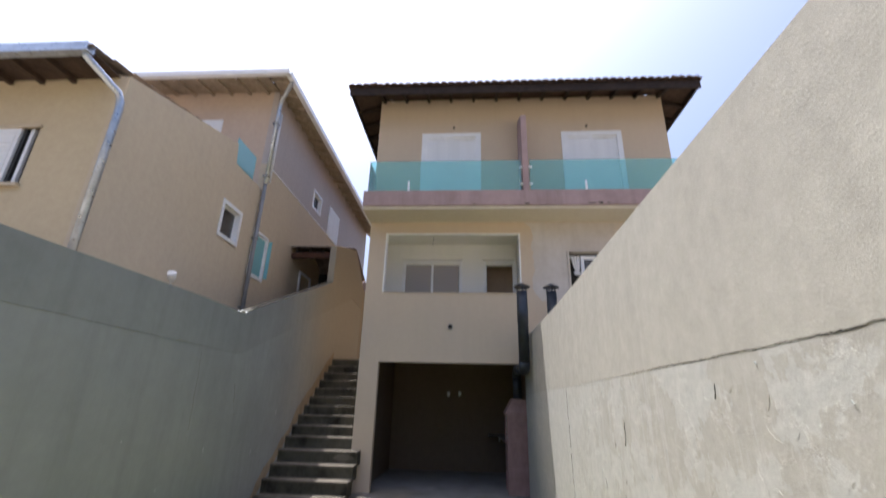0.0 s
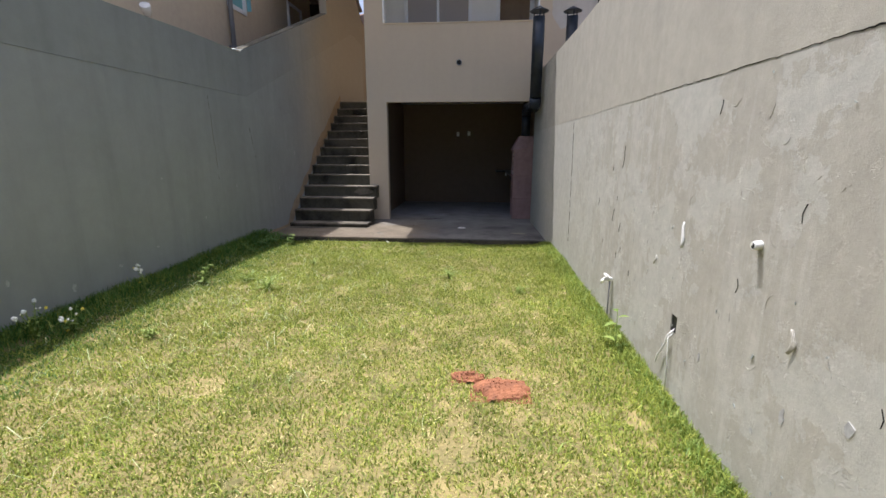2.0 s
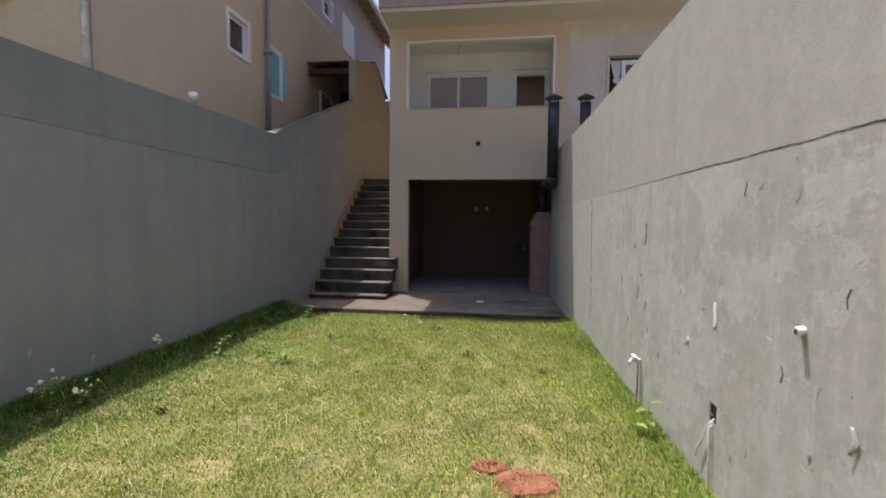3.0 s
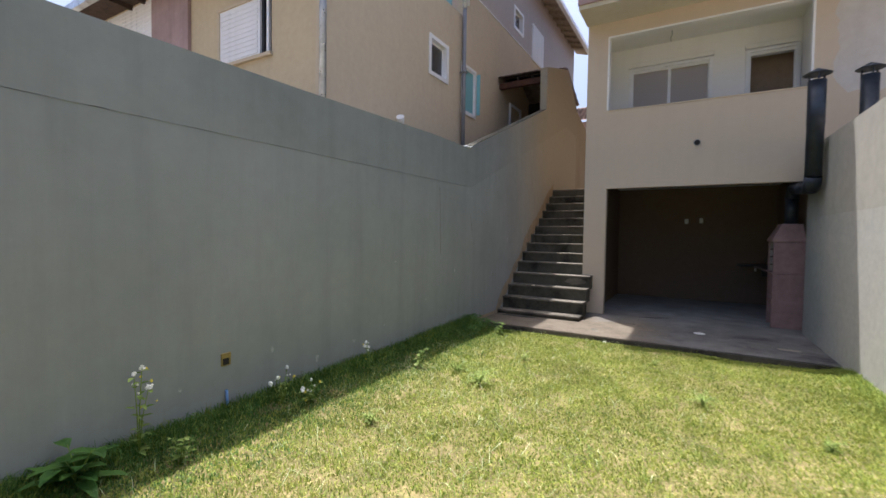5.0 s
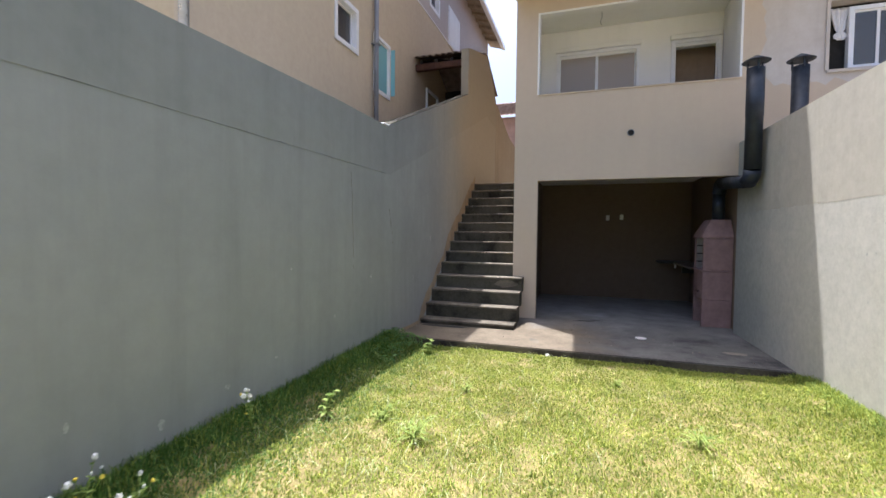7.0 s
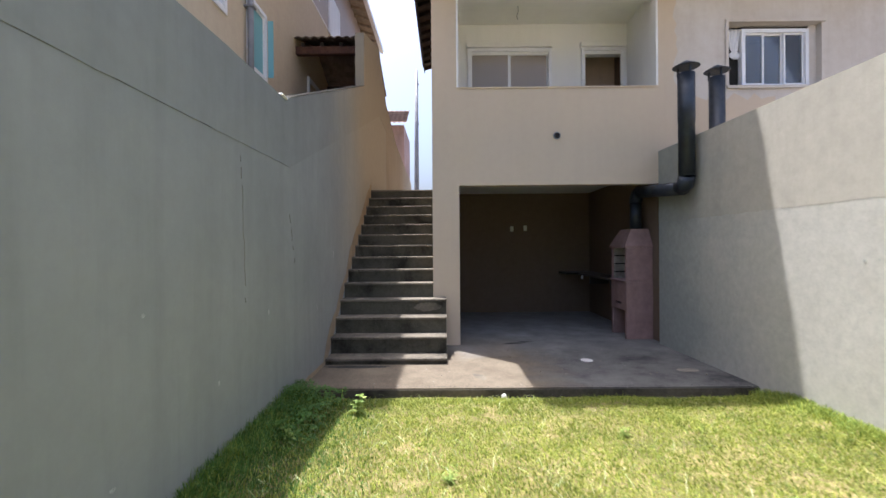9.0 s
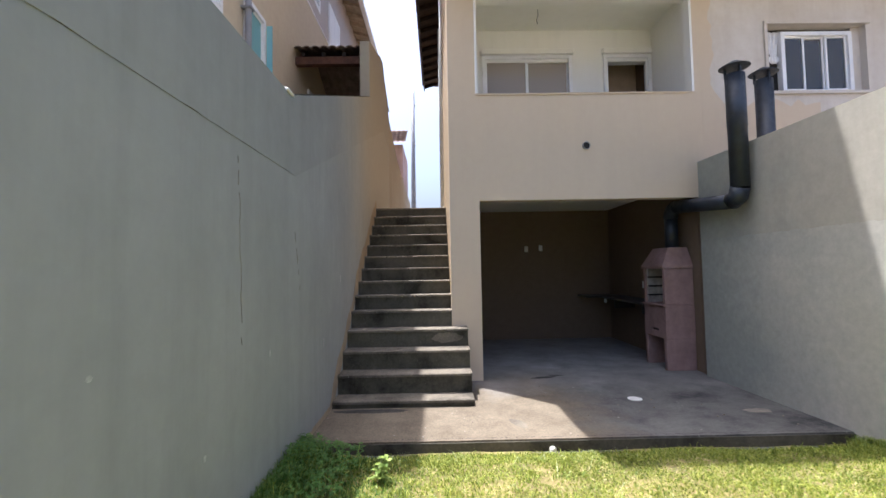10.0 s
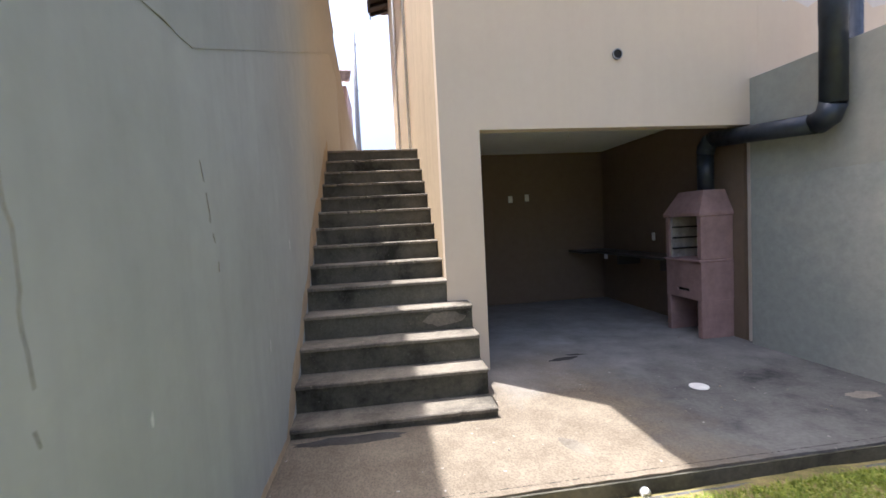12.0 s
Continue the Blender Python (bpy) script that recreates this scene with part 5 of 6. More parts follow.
tube(bm, [(0.37, FRONT - 0.04, -0.082), (0.37, FRONT - 0.0415, -0.082), (0.37, FRONT - 0.012, -0.081)], [0.028, 0.022, 0.022], 14)
tagged(link("drain_outlet", bm, M_PVC), "short white drain pipe in the apron's dark edge", "drain pipe")
rnd = random.Random(14)
bm = bmesh.new()
prev = None
for i in range(220):
    x = LX + 0.02 + (RX - LX - 0.06) * i / 219
    y, w = FRONT + 0.045 + 0.004 * noise.noise((x * 5, 0, 0)), rnd.uniform(0.001, 0.004)
    row = [bm.verts.new((x, y - w, 0.0008)), bm.verts.new((x, y + w, 0.0008))]
    if prev and rnd.random() < 0.85:
        bm.faces.new((prev[0], row[0], row[1], prev[1]))
    prev = row
setting("pavement_joint", bm, M_DARK, "thin dark joint along the apron's edge", "joint")

# ---- details of the right wall ----
def wall_x(y):
    """Inner face of the right wall, which opens slightly away from the house and then runs straight."""
    return 2.90 - 0.022 * max(y, BEND)


def wall_mat(y, z, turn=0.0):
    """A frame on the right wall: its own -x points into the yard."""
    return pose(wall_x(y), y, z, turn, 0, 0)


def flake(y, z, s, seed, mat):
    """A curl of paint peeling off, hinged at its top or side."""
    r = random.Random(seed)
    bm = bmesh.new()
    n, rows = 4, []
    w, h = s * r.uniform(0.35, 0.8), s
    lift = s * r.uniform(0.03, 0.12)
    for j in range(n + 1):
        t = j / n
        edge = 1 - 0.5 * t * r.random()
        rows.append([bm.verts.new((-0.002 - lift * t * t * (0.6 + 0.4 * u), (u - 0.5) * w * edge + 0.1 * w * t, -h * t)) for u in (0, 0.5, 1)])
    for a, b in zip(rows, rows[1:]):
        for i in range(2):
            bm.faces.new((a[i], a[i + 1], b[i + 1], b[i]))
    ext = bmesh.ops.extrude_face_region(bm, geom=bm.faces[:])
    bmesh.ops.translate(bm, verts=[v for v in ext["geom"] if isinstance(v, bmesh.types.BMVert)], vec=(-0.0025, 0, 0))
    bmesh.ops.recalc_face_normals(bm, faces=bm.faces)
    ob = part("paint_flake", bm, mat, wall_r)
    ob.matrix_world = wall_mat(y, z, r.uniform(-70, 70))


r = random.Random(21)
for i in range(70):
    y = -8.6 + 5.6 * r.random() ** 1.3
    flake(y, r.uniform(0.12, 1.72), r.uniform(0.008, 0.022), i, M_RWALL)


def lip(y, z, length, seed):
    """The lifted, broken edge of a paint blister: a meandering ragged ridge on the wall."""
    r = random.Random(seed)
    bm = bmesh.new()
    way, prev, n = r.uniform(0, 6.28), None, max(5, int(length / 0.012))
    for k in range(n):
        way += r.uniform(-0.75, 0.75)
        y, z = y + 0.012 * math.cos(way), min(1.72, max(0.08, z + 0.012 * math.sin(way)))
        up = r.uniform(0.3, 1.0) * math.sin(math.pi * (k + 0.5) / n)
        a, b = -math.sin(way), math.cos(way)
        w, out = 0.002 * up + 0.0005, 0.0019 * up + 0.0003
        x = wall_x(y)
        row = [bm.verts.new(p) for p in ((x + 0.001, y - a * w * 1.6, z - b * w * 1.6), (x - out, y + a * w * 0.3, z + b * w * 0.3), (x + 0.001, y + a * w, z + b * w))]
        if prev and r.random() < 0.86:
            for q in range(2):
                bm.faces.new((prev[q], prev[q + 1], row[q + 1], row[q]))
        prev = row
    part("paint_lip", bm, M_RWALL, wall_r)


r = random.Random(88)
for k in range(100):
    lip(r.uniform(-8.2, -3.9), r.uniform(0.15, 1.68), r.uniform(0.03, 0.12), 500 + k)


def curl(y, z, h, seed, mat):
    """A long curl of paint hanging off the wall by its top, rolled outwards."""
    r = random.Random(seed)
    bm = bmesh.new()
    rows = []
    for k in range(9):
        t = k / 8
        w = 0.008 * (0.35 + math.sin(math.pi * (0.15 + 0.75 * t))) * r.uniform(0.7, 1.1)
        c = y + 0.012 * math.sin(5 * t + seed)
        rows.append([bm.verts.new((wall_x(c) - 0.002 - 0.016 * t * (1 - 0.6 * t) * (1 + 0.5 * u), c + u * w, z - h * t)) for u in (-1, -0.3, 0.4, 1)])
    for a, b in zip(rows, rows[1:]):
        for q in range(3):
            bm.faces.new((a[q], a[q + 1], b[q + 1], b[q])).smooth = True
    ob = part("paint_curl", bm, mat, wall_r, "pale curl of paint peeling off")
    ob.modifiers.new("thickness", "SOLIDIFY").thickness = 0.002


def crack(owner, pts, x, width, seed, mat=M_DARK):
    """A fine open crack: a jagged thin line down a wall."""
    r = random.Random(seed)
    bm = bmesh.new()
    steps = []
    for (y0, z0), (y1, z1) in zip(pts, pts[1:]):
        k = max(3, int(abs(z1 - z0) / 0.04))
        steps += [(y0 + (y1 - y0) * i / k + r.uniform(-0.009, 0.009), z0 + (z1 - z0) * i / k) for i in range(k)]
    prev = None
    for y, z in steps:
        w = width * r.uniform(0.15, 1.0)
        xx = x(y)
        cur = [bm.verts.new(p) for p in ((xx, y - w, z), (xx + (-0.003 if xx > 0 else 0.003), y, z), (xx, y + w, z))]
        if prev and r.random() < 0.75:
            for i in range(2):
                bm.faces.new((prev[i], prev[i + 1], cur[i + 1], cur[i]))
        prev = cur
    return part("crack", bm, mat, owner)


for ob in (wall_r, *wall_r.children):
    if ob.name.startswith(("wall_right", "upper_wall", "upper_face", "lip_joint")):
        for v in ob.data.vertices:
            v.co.x += wall_x(v.co.y) - RX
crack(wall_r, [(-3.38, 1.74), (-3.43, 1.2), (-3.49, 0.28)], wall_x, 0.004, 1)
crack(wall_r, [(-5.35, 1.45), (-5.3, 1.2)], wall_x, 0.005, 2)
crack(wall_r, [(-5.2, 0.95), (-5.15, 0.75)], wall_x, 0.004, 3)
r = random.Random(57)
for k in range(13):
    y, z, h = r.uniform(-7.9, -3.6), r.uniform(0.25, 1.68), r.uniform(0.03, 0.13)
    crack(wall_r, [(y, z), (y + r.uniform(-0.02, 0.02), z - h)], wall_x, r.uniform(0.002, 0.004), 400 + k)
crack(wall_l, [(-3.17, 2.1), (-3.14, 1.6), (-3.11, 0.9)], lambda y: LX, 0.0022, 4, M_TREAD)
crack(wall_l, [(-2.2, 1.75), (-2.05, 1.2)], lambda y: LX, 0.0016, 5, M_TREAD)

curl(-6.435, 1.045, 0.14, 1, M_PVC)
curl(-7.325, 0.81, 0.09, 2, M_RWALL)
curl(-6.12, 0.79, 0.06, 3, M_RWALL)
curl(-7.62, 1.18, 0.07, 4, M_RWALL)

# open conduit box with loose wires
cy, cz = -6.45, 0.47
box_r = tagged(link("conduit_box", boxes((wall_x(cy) + 0.006, wall_x(cy) + 0.10, cy - 0.035, cy + 0.035, cz - 0.05, cz + 0.05)), M_BLACK), "open black conduit box in the wall", "conduit box")
bm = bmesh.new()
tube(bm, [(wall_x(cy) + 0.01, cy, cz - 0.03), (wall_x(cy) - 0.02, cy + 0.01, cz - 0.07), (wall_x(cy) - 0.015, cy + 0.05, cz - 0.15), (wall_x(cy) - 0.02, cy + 0.11, cz - 0.24), (wall_x(cy) - 0.03, cy + 0.10, cz - 0.28)], 0.005, 6)
tube(bm, [(wall_x(cy) + 0.01, cy, cz - 0.05), (wall_x(cy) - 0.02, cy, cz - 0.08), (wall_x(cy) - 0.012, cy - 0.01, cz - 0.25), (wall_x(cy) - 0.012, cy - 0.02, 0.05)], 0.004, 6)
part("wire", bm, M_PVC, box_r, "loose white wires")

# tap on its pipe
ty = -5.32
tap = tagged(link("garden_tap", boxes((wall_x(ty) - 0.075, wall_x(ty) - 0.001, ty - 0.015, ty + 0.015, 0.375, 0.405), r=0.006), M_PVC), "white garden tap on a thin pipe", "tap")
bm = bmesh.new()
tube(bm, [(wall_x(ty) - 0.02, ty, 0.0), (wall_x(ty) - 0.02, ty, 0.38)], 0.006, 8)
part("pipe", bm, M_GREYPIPE, tap)
part("handle", boxes((wall_x(ty) - 0.065, wall_x(ty) - 0.035, ty - 0.04, ty + 0.04, 0.415, 0.427), r=0.004), M_PVC, tap)
bm = bmesh.new()
tube(bm, [(wall_x(ty) - 0.07, ty, 0.385), (wall_x(ty) - 0.085, ty, 0.37), (wall_x(ty) - 0.085, ty, 0.35)], 0.012, 8)
part("spout", bm, M_PVC, tap)

# pale pipe stub standing out of the wall
hy, hz = -7.07, 1.06
bm = bmesh.new()
tube(bm, [(wall_x(hy) + 0.01, hy, hz), (wall_x(hy) - 0.032, hy - 0.005, hz - 0.003)], [0.018, 0.016], 12)
stub = tagged(link("pipe_stub", bm, M_PVC), "pale plastic pipe stub in the wall", "pipe stub")
bm = bmesh.new()
tube(bm, [(wall_x(hy) - 0.0323, hy - 0.005, hz - 0.003), (wall_x(hy) - 0.0326, hy - 0.005, hz - 0.003)], 0.011, 10)
part("bore", bm, M_DARK, stub)

# yellow box and blue conduit low on the left wall
ybox = tagged(link("junction_box", boxes((LX - 0.01, LX + 0.012, -6.44, -6.36, 0.39, 0.49), r=0.004), M_OCHREBOX), "yellow plastic junction box in the grey wall", "junction box")
part("box_hole", boxes((LX + 0.0125, LX + 0.014, -6.43, -6.38, 0.40, 0.45)), M_DARK, ybox)
bm = bmesh.new()
tube(bm, [(LX + 0.012, -6.40, 0.20), (LX + 0.02, -6.40, 0.12), (LX + 0.03, -6.40, 0.0)], 0.011, 8)
part("conduit", bm, M_BLUE, ybox, "blue corrugated conduit")


def splash(owner, x, y, z, ry, rz, seed, mat, out):
    """A thin dab of paint or mortar on a side wall."""
    r = random.Random(seed)
    bm = bmesh.new()
    prism(bm, [(y + ry * (0.6 + 0.5 * r.random()) * math.cos(a), z + rz * (0.6 + 0.5 * r.random()) * math.sin(a)) for a in (2 * math.pi * i / 14 for i in range(14))], "x", x, x + out)
    part("paint_splash", bm, mat, owner)


M_DAB = plain("dried_paint_dab", (0.40, 0.395, 0.375), 0.8, 0.0, 0.3, 30, 0.3, 0.2)
for i, (y, z, a, b) in enumerate(((-5.97, 0.42, 0.02, 0.03), (-4.40, 0.36, 0.02, 0.012), (-4.93, 0.28, 0.03, 0.02), (-5.45, 0.22, 0.025, 0.04), (-6.75, 0.30, 0.015, 0.02),
                                  (-3.5, 0.55, 0.015, 0.02), (-2.7, 0.9, 0.01, 0.025), (-1.35, 0.75, 0.012, 0.05), (-0.6, 1.35, 0.015, 0.06), (-4.2, 1.1, 0.02, 0.012))):
    splash(wall_l, LX - 0.001, y, z, a, b, 60 + i, M_DAB, 0.0022)
for i, (y, z, a, b) in enumerate(((-7.34, 0.48, 0.014, 0.04), (-7.2, 0.33, 0.012, 0.014), (-6.75, 0.42, 0.012, 0.03), (-7.6, 0.62, 0.02, 0.03))):
    splash(wall_r, wall_x(y) - 0.0022, y, z, a, b, 80 + i, M_DAB, 0.003)

# ---- lawn and weeds ----
rng = np.random.default_rng(3)


def ground_z(x, y):
    side = max(0, 1 - min(x - LX, RX + 0.1 - x) / 0.5)
    return 0.05 * side * side + 0.022 * noise.noise((x * 1.3, y * 1.3, 0)) - 0.10 * max(0, 1 - (FRONT - y) / 0.45)


def field(x, y, s, o=0.0):
    return np.array([noise.noise((a * s + o, b * s - o, o)) for a, b in zip(x, y)])


def blades(name, x, y, height, width, lean, mats, pick, label, category):
    """A field of curved blades, five corners and three faces each, joined as one."""
    n = len(x)
    z = np.array([ground_z(a, b) for a, b in zip(x, y)]) - 0.004
    a, b = rng.uniform(0, 2 * math.pi, n), rng.uniform(0, 2 * math.pi, n)
    side = np.stack([np.cos(a), np.sin(a), np.zeros(n)], 1) * (width / 2)[:, None]
    out = np.stack([np.cos(b), np.sin(b), np.zeros(n)], 1) * (height * lean)[:, None]
    base = np.stack([x, y, z], 1)
    up = np.zeros((n, 3))
    up[:, 2] = height
    co = np.empty((n, 5, 3))
    co[:, 0], co[:, 1] = base - side, base + side
    mid = base + up * 0.6 + out * 0.35
    co[:, 2], co[:, 3] = mid - side * 0.8, mid + side * 0.8
    co[:, 4] = base + up * np.clip(1.05 - 0.45 * lean, 0.3, 1)[:, None] + out
    idx = np.arange(n)[:, None] * 5
    quads = idx + np.array([[0, 1, 3, 2]])
    tris = idx + np.array([[2, 3, 4]])
    loops = np.concatenate([quads, tris], 1).astype(np.int32).ravel()
    starts = (np.arange(n)[:, None] * 7 + np.array([[0, 4]])).astype(np.int32).ravel()
    me = bpy.data.meshes.new(name)
    me.vertices.add(n * 5)
    me.vertices.foreach_set("co", co.astype(np.float32).ravel())
    me.loops.add(len(loops))
    me.loops.foreach_set("vertex_index", loops)
    me.polygons.add(n * 2)
    me.polygons.foreach_set("loop_start", starts)
    me.polygons.foreach_set("material_index", np.repeat(pick, 2).astype(np.int32))
    me.update(calc_edges=True)
    for m in mats:
        me.materials.append(m)
    return tagged(new(name, me), label, category, kind="stuff")


def lawn():
    n, far = 400000, 50000
    x = rng.uniform(LX + 0.01, 3.05, n)
    y = np.concatenate([rng.uniform(-8.2, FRONT - 0.14, n - far), rng.uniform(-12.4, -8.2, far)])
    bare = ((x - 2.02) / 0.13) ** 2 + ((y + 6.44) / 0.085) ** 2 < 0.8 + 0.5 * rng.normal(size=n)
    bare |= ((x - 1.82) / 0.08) ** 2 + ((y + 6.31) / 0.05) ** 2 < 0.3 + 0.6 * rng.normal(size=n)
    spots = field(x, y, 3.1, 17.0) + 0.6 * field(x, y, 9.0, 23.0)
    bare |= (spots > 0.55 - 0.12 * np.clip((-4.5 - y) / 2, 0, 1)) & (rng.uniform(size=n) < 0.6)
    x, y, spots = x[~bare], y[~bare], spots[~bare]
    n = len(x)
    dry = 0.7 * field(x, y, 0.9, 7.0) + 0.5 * field(x, y, 4.0, 3.0) + 0.5 * field(x, y, 14.0, 5.0)
    edge = np.minimum(x - LX, 3.03 - x)
    lush = np.clip(1 - edge / 0.6, 0, 1) + np.clip(1 - (FRONT - y) / 0.5, 0, 1) * 0.5 + np.clip(1 - (x - LX) / 1.1, 0, 1) * 0.4
    centre = np.clip((-4.0 - y) / 2.5, 0, 1) * 0.4
    chance = np.clip(0.08 + 0.26 * dry + 0.32 * centre + 0.22 * (spots > 0.35) - 0.7 * lush - 0.08 * (x < 0.4), 0.01, 0.6)
    straw = rng.uniform(size=n) < chance
    clump = np.clip(field(x, y, 2.2, 11.0), 0, 1) + np.clip(field(x, y, 7.0, 31.0), 0, 1)
    h = 0.011 + 0.012 * rng.gamma(1.6, 0.55, n) + 0.035 * lush * rng.uniform(size=n) + 0.014 * clump
    h[straw] *= 0.7
    w = rng.uniform(0.0035, 0.0085, n)
    lean = np.abs(rng.normal(0.8, 0.45, n))
    lean[straw] += 0.5
    # darker blades near the left wall: lusher growth, and its shade put into colour
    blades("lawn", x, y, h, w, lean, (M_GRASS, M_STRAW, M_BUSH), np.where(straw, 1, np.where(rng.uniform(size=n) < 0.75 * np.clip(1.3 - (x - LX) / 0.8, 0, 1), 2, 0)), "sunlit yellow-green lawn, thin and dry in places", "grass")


lawn()


M_STALK = leafy("pale_stalk", (0.38, 0.45, 0.20), (0.58, 0.62, 0.36), 3.0)


def tufts():
    """Longer grass: at the foot of both walls and in scattered clumps with pale bent stalks."""
    xs, ys, hs = [], [], []
    for _ in range(20000):
        s = rng.uniform()
        if s < 0.6:
            xs.append(LX + abs(rng.normal(0, 0.10)) + 0.01), ys.append(rng.uniform(-9.5, FRONT - 0.05))
        else:
            xs.append(2.93 - 0.022 * (ys[-1] if ys else -4) - abs(rng.normal(0, 0.06)) - 0.02), ys.append(rng.uniform(-9.5, FRONT - 0.05))
            xs[-1] = wall_x(ys[-1]) - abs(rng.normal(0, 0.07)) - 0.01
        hs.append((rng.uniform(0.05, 0.13) + 0.09 * rng.uniform() * max(0, 1 - abs(ys[-1] + 2.6) / 1.3)) if s < 0.6 else rng.uniform(0.04, 0.10))
    for _ in range(60):
        cx, cy = rng.uniform(-1.2, 2.6), rng.uniform(-7.0, -2.6)
        for _ in range(26):
            xs.append(cx + rng.normal(0, 0.06)), ys.append(cy + rng.normal(0, 0.06)), hs.append(rng.uniform(0.03, 0.085))
    x, y, h = np.array(xs), np.array(ys), np.array(hs)
    n = len(x)
    # tall grass by the left wall takes the same darker tone
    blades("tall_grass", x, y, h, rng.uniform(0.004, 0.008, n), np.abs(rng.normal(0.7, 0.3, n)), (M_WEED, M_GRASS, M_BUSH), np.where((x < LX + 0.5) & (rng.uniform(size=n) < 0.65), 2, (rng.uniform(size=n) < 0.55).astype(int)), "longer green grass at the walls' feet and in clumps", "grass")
    k = 700
    x = np.clip(rng.normal(-0.3, 0.75, k), LX + 0.4, 2.8)
    y = np.clip(rng.normal(-4.9, 1.2, k), -7.4, -2.3)
    blades("grass_stalks", x, y, rng.uniform(0.05, 0.13, k), rng.uniform(0.003, 0.006, k), rng.uniform(0.8, 2.2, k), (M_STALK,), np.zeros(k), "pale bent grass stalks over the lawn", "grass")


tufts()


def soil_heap(x0, y0, rx, ry, h, seed, label):
    """A crumbly heap: an uneven low mound with crumbs strewn round it."""
    r = random.Random(seed)
    bm = bmesh.new()
    n = 26
    grid = {}
    for i in range(n + 1):
        for j in range(n + 1):
            u, v = 2 * i / n - 1, 2 * j / n - 1
            d = math.hypot(u, v) + 0.35 * noise.noise((u * 2.2 + seed, v * 2.2, 1.0))
            z = h * max(0.0, 1 - d * d) + 0.006 * noise.noise((u * 9, v * 9, seed)) + 0.004 * r.random() - (0.012 if d > 0.95 else 0.0)
            grid[i, j] = bm.verts.new((u * rx * 1.2, v * ry * 1.2, z))
    for i in range(n):
        for j in range(n):
            bm.faces.new((grid[i, j], grid[i + 1, j], grid[i + 1, j + 1], grid[i, j + 1]))
    heap = tagged(link("soil_mound", bm, M_SOIL), label, "soil")
    heap.location = (x0, y0, ground_z(x0, y0) + 0.012)
    bm = bmesh.new()
    for _ in range(70):
        a, d, q = r.uniform(0, 6.28), abs(r.gauss(0, 0.75)), r.uniform(0.002, 0.006)
        at = (rx * d * 1.3 * math.cos(a), ry * d * 1.3 * math.sin(a), 0.004 + h * max(0.0, 1 - d * d) + 0.006 * r.random())
        bmesh.ops.create_icosphere(bm, subdivisions=1, radius=q, matrix=Matrix.Translation(at))
    tagged(part("loose_soil", bm, M_SOIL, heap), kind="stuff")


soil_heap(2.02, -6.44, 0.15, 0.11, 0.03, 8, "low crumbly heap of red soil on the lawn")
soil_heap(1.82, -6.31, 0.09, 0.06, 0.012, 9, "small smear of red soil on the lawn")


def leaf(bm, base, way, length, width, droop, r):
    """A pointed leaf with a folded middle, three cells long."""
    base, way = Vector(base), Vector(way).normalized()
    side = way.cross(Vector((0, 0, 1)))
    side = side.normalized() if side.length > 1e-3 else Vector((1, 0, 0))
    up = side.cross(way)
    rows = []
    for t, w in ((0, 0.12), (0.35, 1.0), (0.7, 0.75)):
        c = base + way * length * t - Vector((0, 0, droop * length * t * t))
        rows.append([bm.verts.new(c + side * width / 2 * w + up * width * 0.12 * w), bm.verts.new(c), bm.verts.new(c - side * width / 2 * w + up * width * 0.12 * w)])
    tip = bm.verts.new(base + way * length - Vector((0, 0, droop * length)))
    for a, b in zip(rows, rows[1:]):
        for i in range(2):
            bm.faces.new((a[i], a[i + 1], b[i + 1], b[i]))
    for i in range(2):
        bm.faces.new((rows[-1][i], rows[-1][i + 1], tip))


def weed(x, y, height, stems, leaves, size, seed, label, mat=M_WEED, spread=0.3, bloom="", blooms=0, name="weed", slim=0.38):
    """An upright weed: stems, leaves up them, and flower heads where it blooms."""
    r = random.Random(seed)
    z0 = ground_z(x, y)
    root = empty(name, (x, y, z0), label, "plant", "weeds in the lawn")
    lb = bmesh.new()
    tips = []
    for s in range(stems):
        a, k = r.uniform(0, 6.28), r.uniform(0.2, 1) * spread * height if stems > 1 else 0.03
        h = height * r.uniform(0.7, 1.0)
        top = Vector((k * math.cos(a), k * math.sin(a), h))
        mid = Vector((top.x * 0.35, top.y * 0.35, h * 0.55))
        sb_ = bmesh.new()
        tube(sb_, [(0, 0, 0), mid, top], [0.004, 0.003, 0.002], 5)
        part("stem", sb_, M_WEED, root)
        tips.append(top)
        for i in range(leaves):
            t = (i + 0.6) / leaves
            p = mid * (t / 0.55) if t < 0.55 else mid.lerp(top, (t - 0.55) / 0.45)
            q = i * 2.4 + s
            leaf(lb, p, (math.cos(q), math.sin(q), r.uniform(0.25, 0.8)), size * r.uniform(0.7, 1.1) * (1.1 - 0.4 * t), size * slim, r.uniform(0.2, 0.6), r)
    o = part("leaves", lb, mat, root)
    tagged(o, kind="stuff")
    for i in range(blooms):
        c = tips[i % len(tips)] + Vector((r.uniform(-0.05, 0.05), r.uniform(-0.05, 0.05), r.uniform(-0.14, 0.01))) * (1 if i >= len(tips) else 0)
        hb = bmesh.new()
        big = bloom == "puff" and i < 3
        s = r.uniform(0.012, 0.018) if big else r.uniform(0.007, 0.011)
        bmesh.ops.create_icosphere(hb, subdivisions=2 if big else 1, radius=s, matrix=Matrix.Translation(c))
        for v in hb.verts:
            v.co += (v.co - c) * r.uniform(-0.4, 0.4)
        part("flower_head", hb, M_PETAL if big or i % 2 else M_YPETAL, root, "white seed head" if big else "")
    return root


weed(-1.08, -4.58, 0.23, 2, 9, 0.10, 1, "pale green upright weed at the shadow's edge")
weed(-0.99, -2.60, 0.24, 2, 10, 0.10, 2, "bright green leafy weed beside the apron")
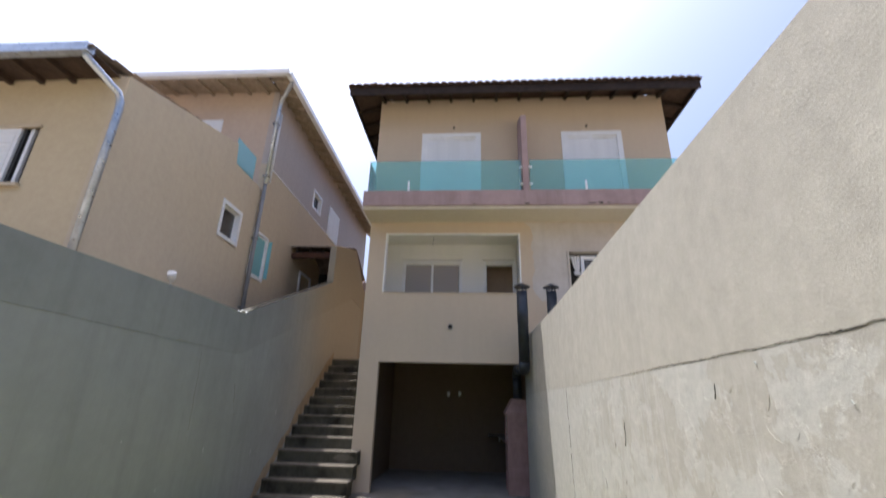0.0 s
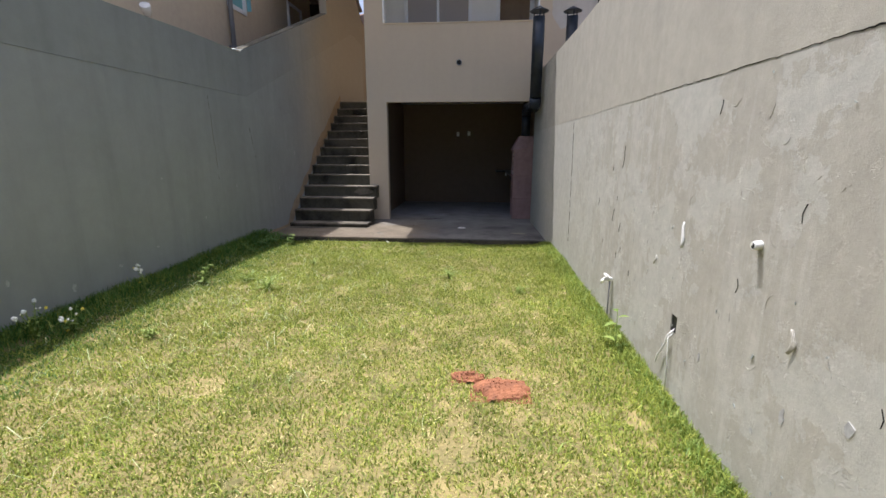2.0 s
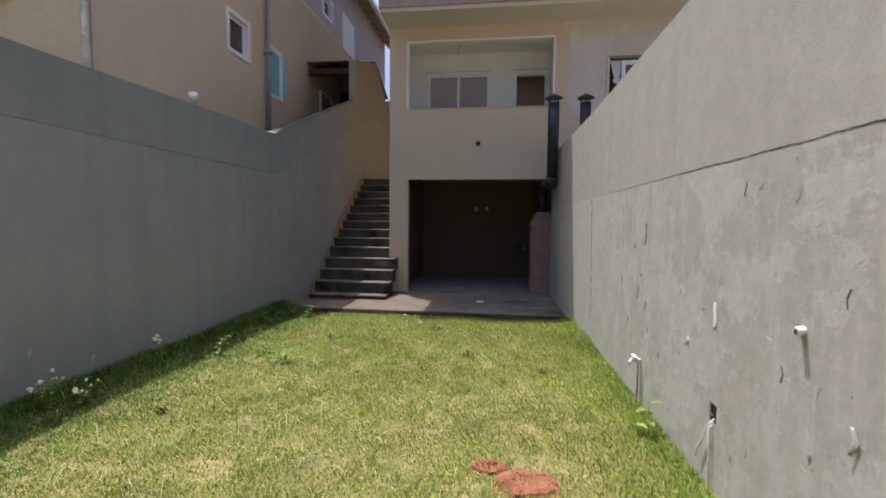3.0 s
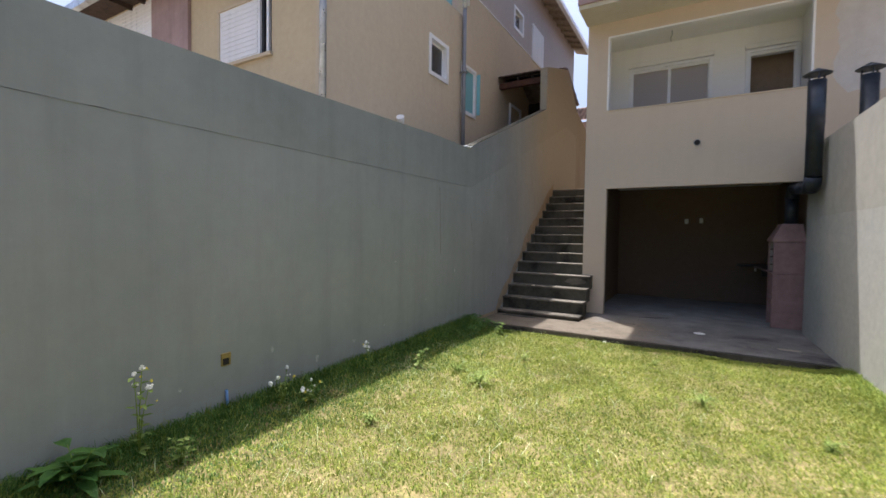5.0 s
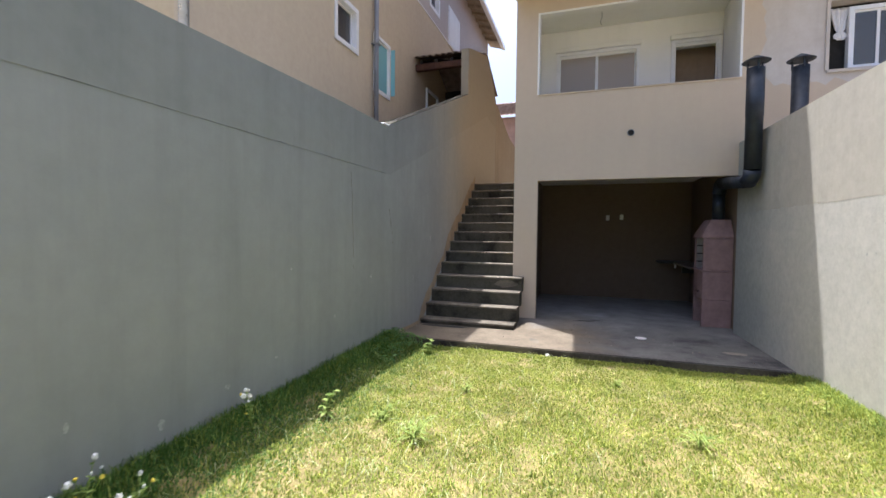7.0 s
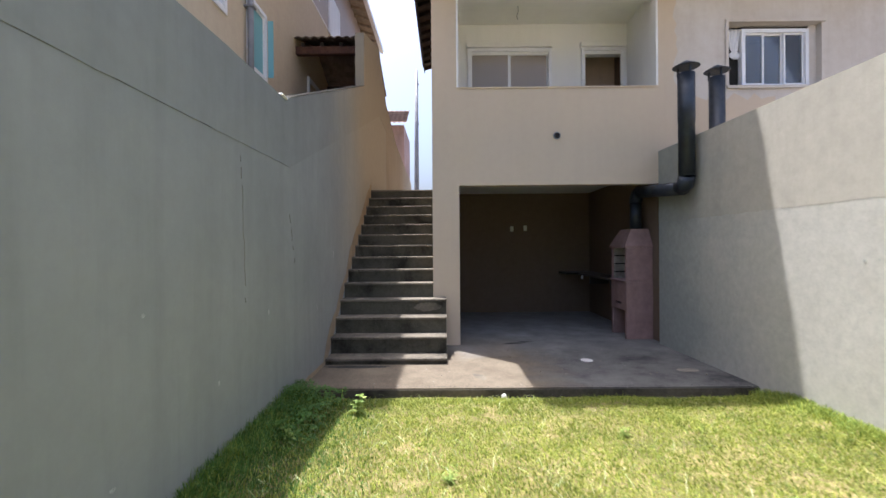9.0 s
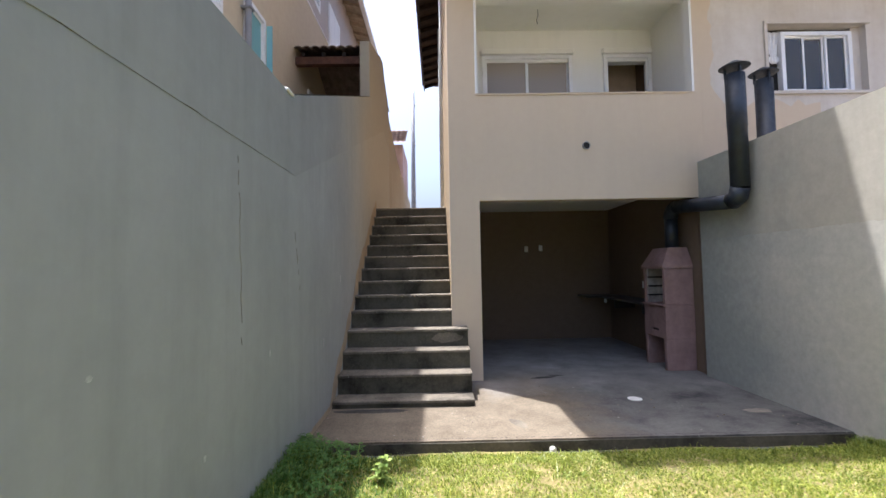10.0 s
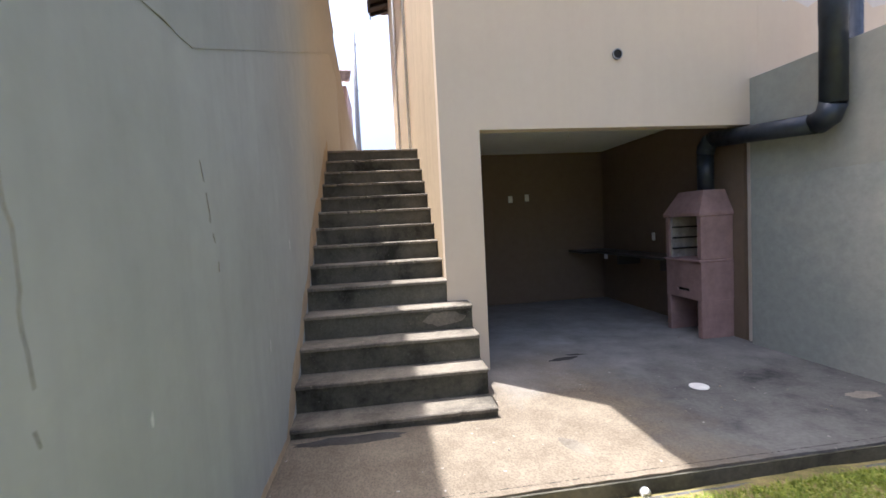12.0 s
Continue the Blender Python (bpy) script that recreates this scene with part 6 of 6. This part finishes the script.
weed(1.55, -4.17, 0.12, 7, 4, 0.19, 3, "low spiky weed in the lawn", spread=0.8, slim=0.06)
weed(2.86, -5.87, 0.40, 1, 7, 0.12, 4, "tall thin weed beside the peeling wall")
weed(2.66, -3.2, 0.20, 1, 6, 0.06, 5, "thin dry weed near the wall")
weed(-1.45, -6.05, 0.26, 7, 5, 0.06, 6, "flowering weed with white seed heads by the wall", bloom="puff", blooms=10, spread=0.7)
weed(-1.30, -5.90, 0.20, 5, 5, 0.06, 16, "flowering weed with small yellow blooms by the wall", bloom="puff", blooms=9, spread=0.8)
weed(-1.50, -7.10, 0.62, 4, 8, 0.09, 7, "tall flowering weed against the grey wall", bloom="puff", blooms=13, spread=0.15)
weed(-1.22, -7.0, 0.20, 3, 8, 0.09, 8, "pale green leafy weed in the lawn", spread=0.4)
weed(-0.64, -4.5, 0.12, 7, 7, 0.09, 9, "broad low clump of weed in the lawn", spread=1.3, slim=0.14)
weed(-0.6, -5.95, 0.10, 6, 6, 0.08, 10, "broad low clump of weed in the lawn", spread=1.3, slim=0.14)
weed(-1.35, -3.2, 0.16, 4, 6, 0.07, 11, "small weed at the grey wall's foot", spread=0.6)
weed(-1.40, -5.0, 0.32, 3, 6, 0.05, 12, "thin flowering weed at the grey wall's foot", spread=0.3, bloom="puff", blooms=7)
weed(-0.2, -3.7, 0.09, 5, 6, 0.07, 13, "small weed in the lawn", spread=1.2, slim=0.16)
weed(1.1, -3.1, 0.08, 5, 6, 0.07, 14, "small weed in the lawn", spread=1.2, slim=0.16)
weed(2.3, -4.6, 0.08, 6, 6, 0.07, 15, "small weed in the lawn", spread=1.2, slim=0.16)

weed(-1.47, -7.42, 0.22, 5, 5, 0.26, 17, "broad-leaved dark green plant against the grey wall", M_BUSH, spread=0.5, slim=0.30)
weed(-0.30, -4.72, 0.15, 11, 4, 0.19, 18, "loose tuft of long pale leaves in the lawn", spread=1.1, slim=0.05)

# leafy bush in the corner of wall and apron
bush = empty("bush", (-1.45, -2.3, 0), "low dark green bush in the wall's corner", "bush")
r = random.Random(31)
lb = bmesh.new()
for i in range(1100):
    x = LX + 0.03 + 0.48 * r.random() ** 1.5
    y = -2.10 - 1.1 * r.random() ** 1.4
    top = 0.12 * (1 - ((x - LX) / 0.6) ** 1.5) * (1 - 0.5 * min(1.6, abs((y + 2.42) / 0.6)) ** 2) + 0.04 + 0.05 * noise.noise((x * 6, y * 6, 1))
    z = max(0.02, top * (0.35 + 0.65 * r.random() ** 0.5))
    a = r.uniform(0, 6.28)
    leaf(lb, (x + 1.45, y + 2.3, z), (math.cos(a), math.sin(a), r.uniform(-0.1, 0.7)), r.uniform(0.03, 0.06), r.uniform(0.012, 0.026), 0.3, r)
tagged(part("leaves", lb, M_BUSH, bush), kind="stuff")
for i in range(14):
    sb_ = bmesh.new()
    x, y = r.uniform(LX + 0.05, -1.1), r.uniform(-2.6, -2.12)
    tube(sb_, [(x + 1.45, y + 2.3, 0), (x + 1.47, y + 2.31, 0.12)], [0.004, 0.002], 5)
    part("stem", sb_, M_WEED, bush)
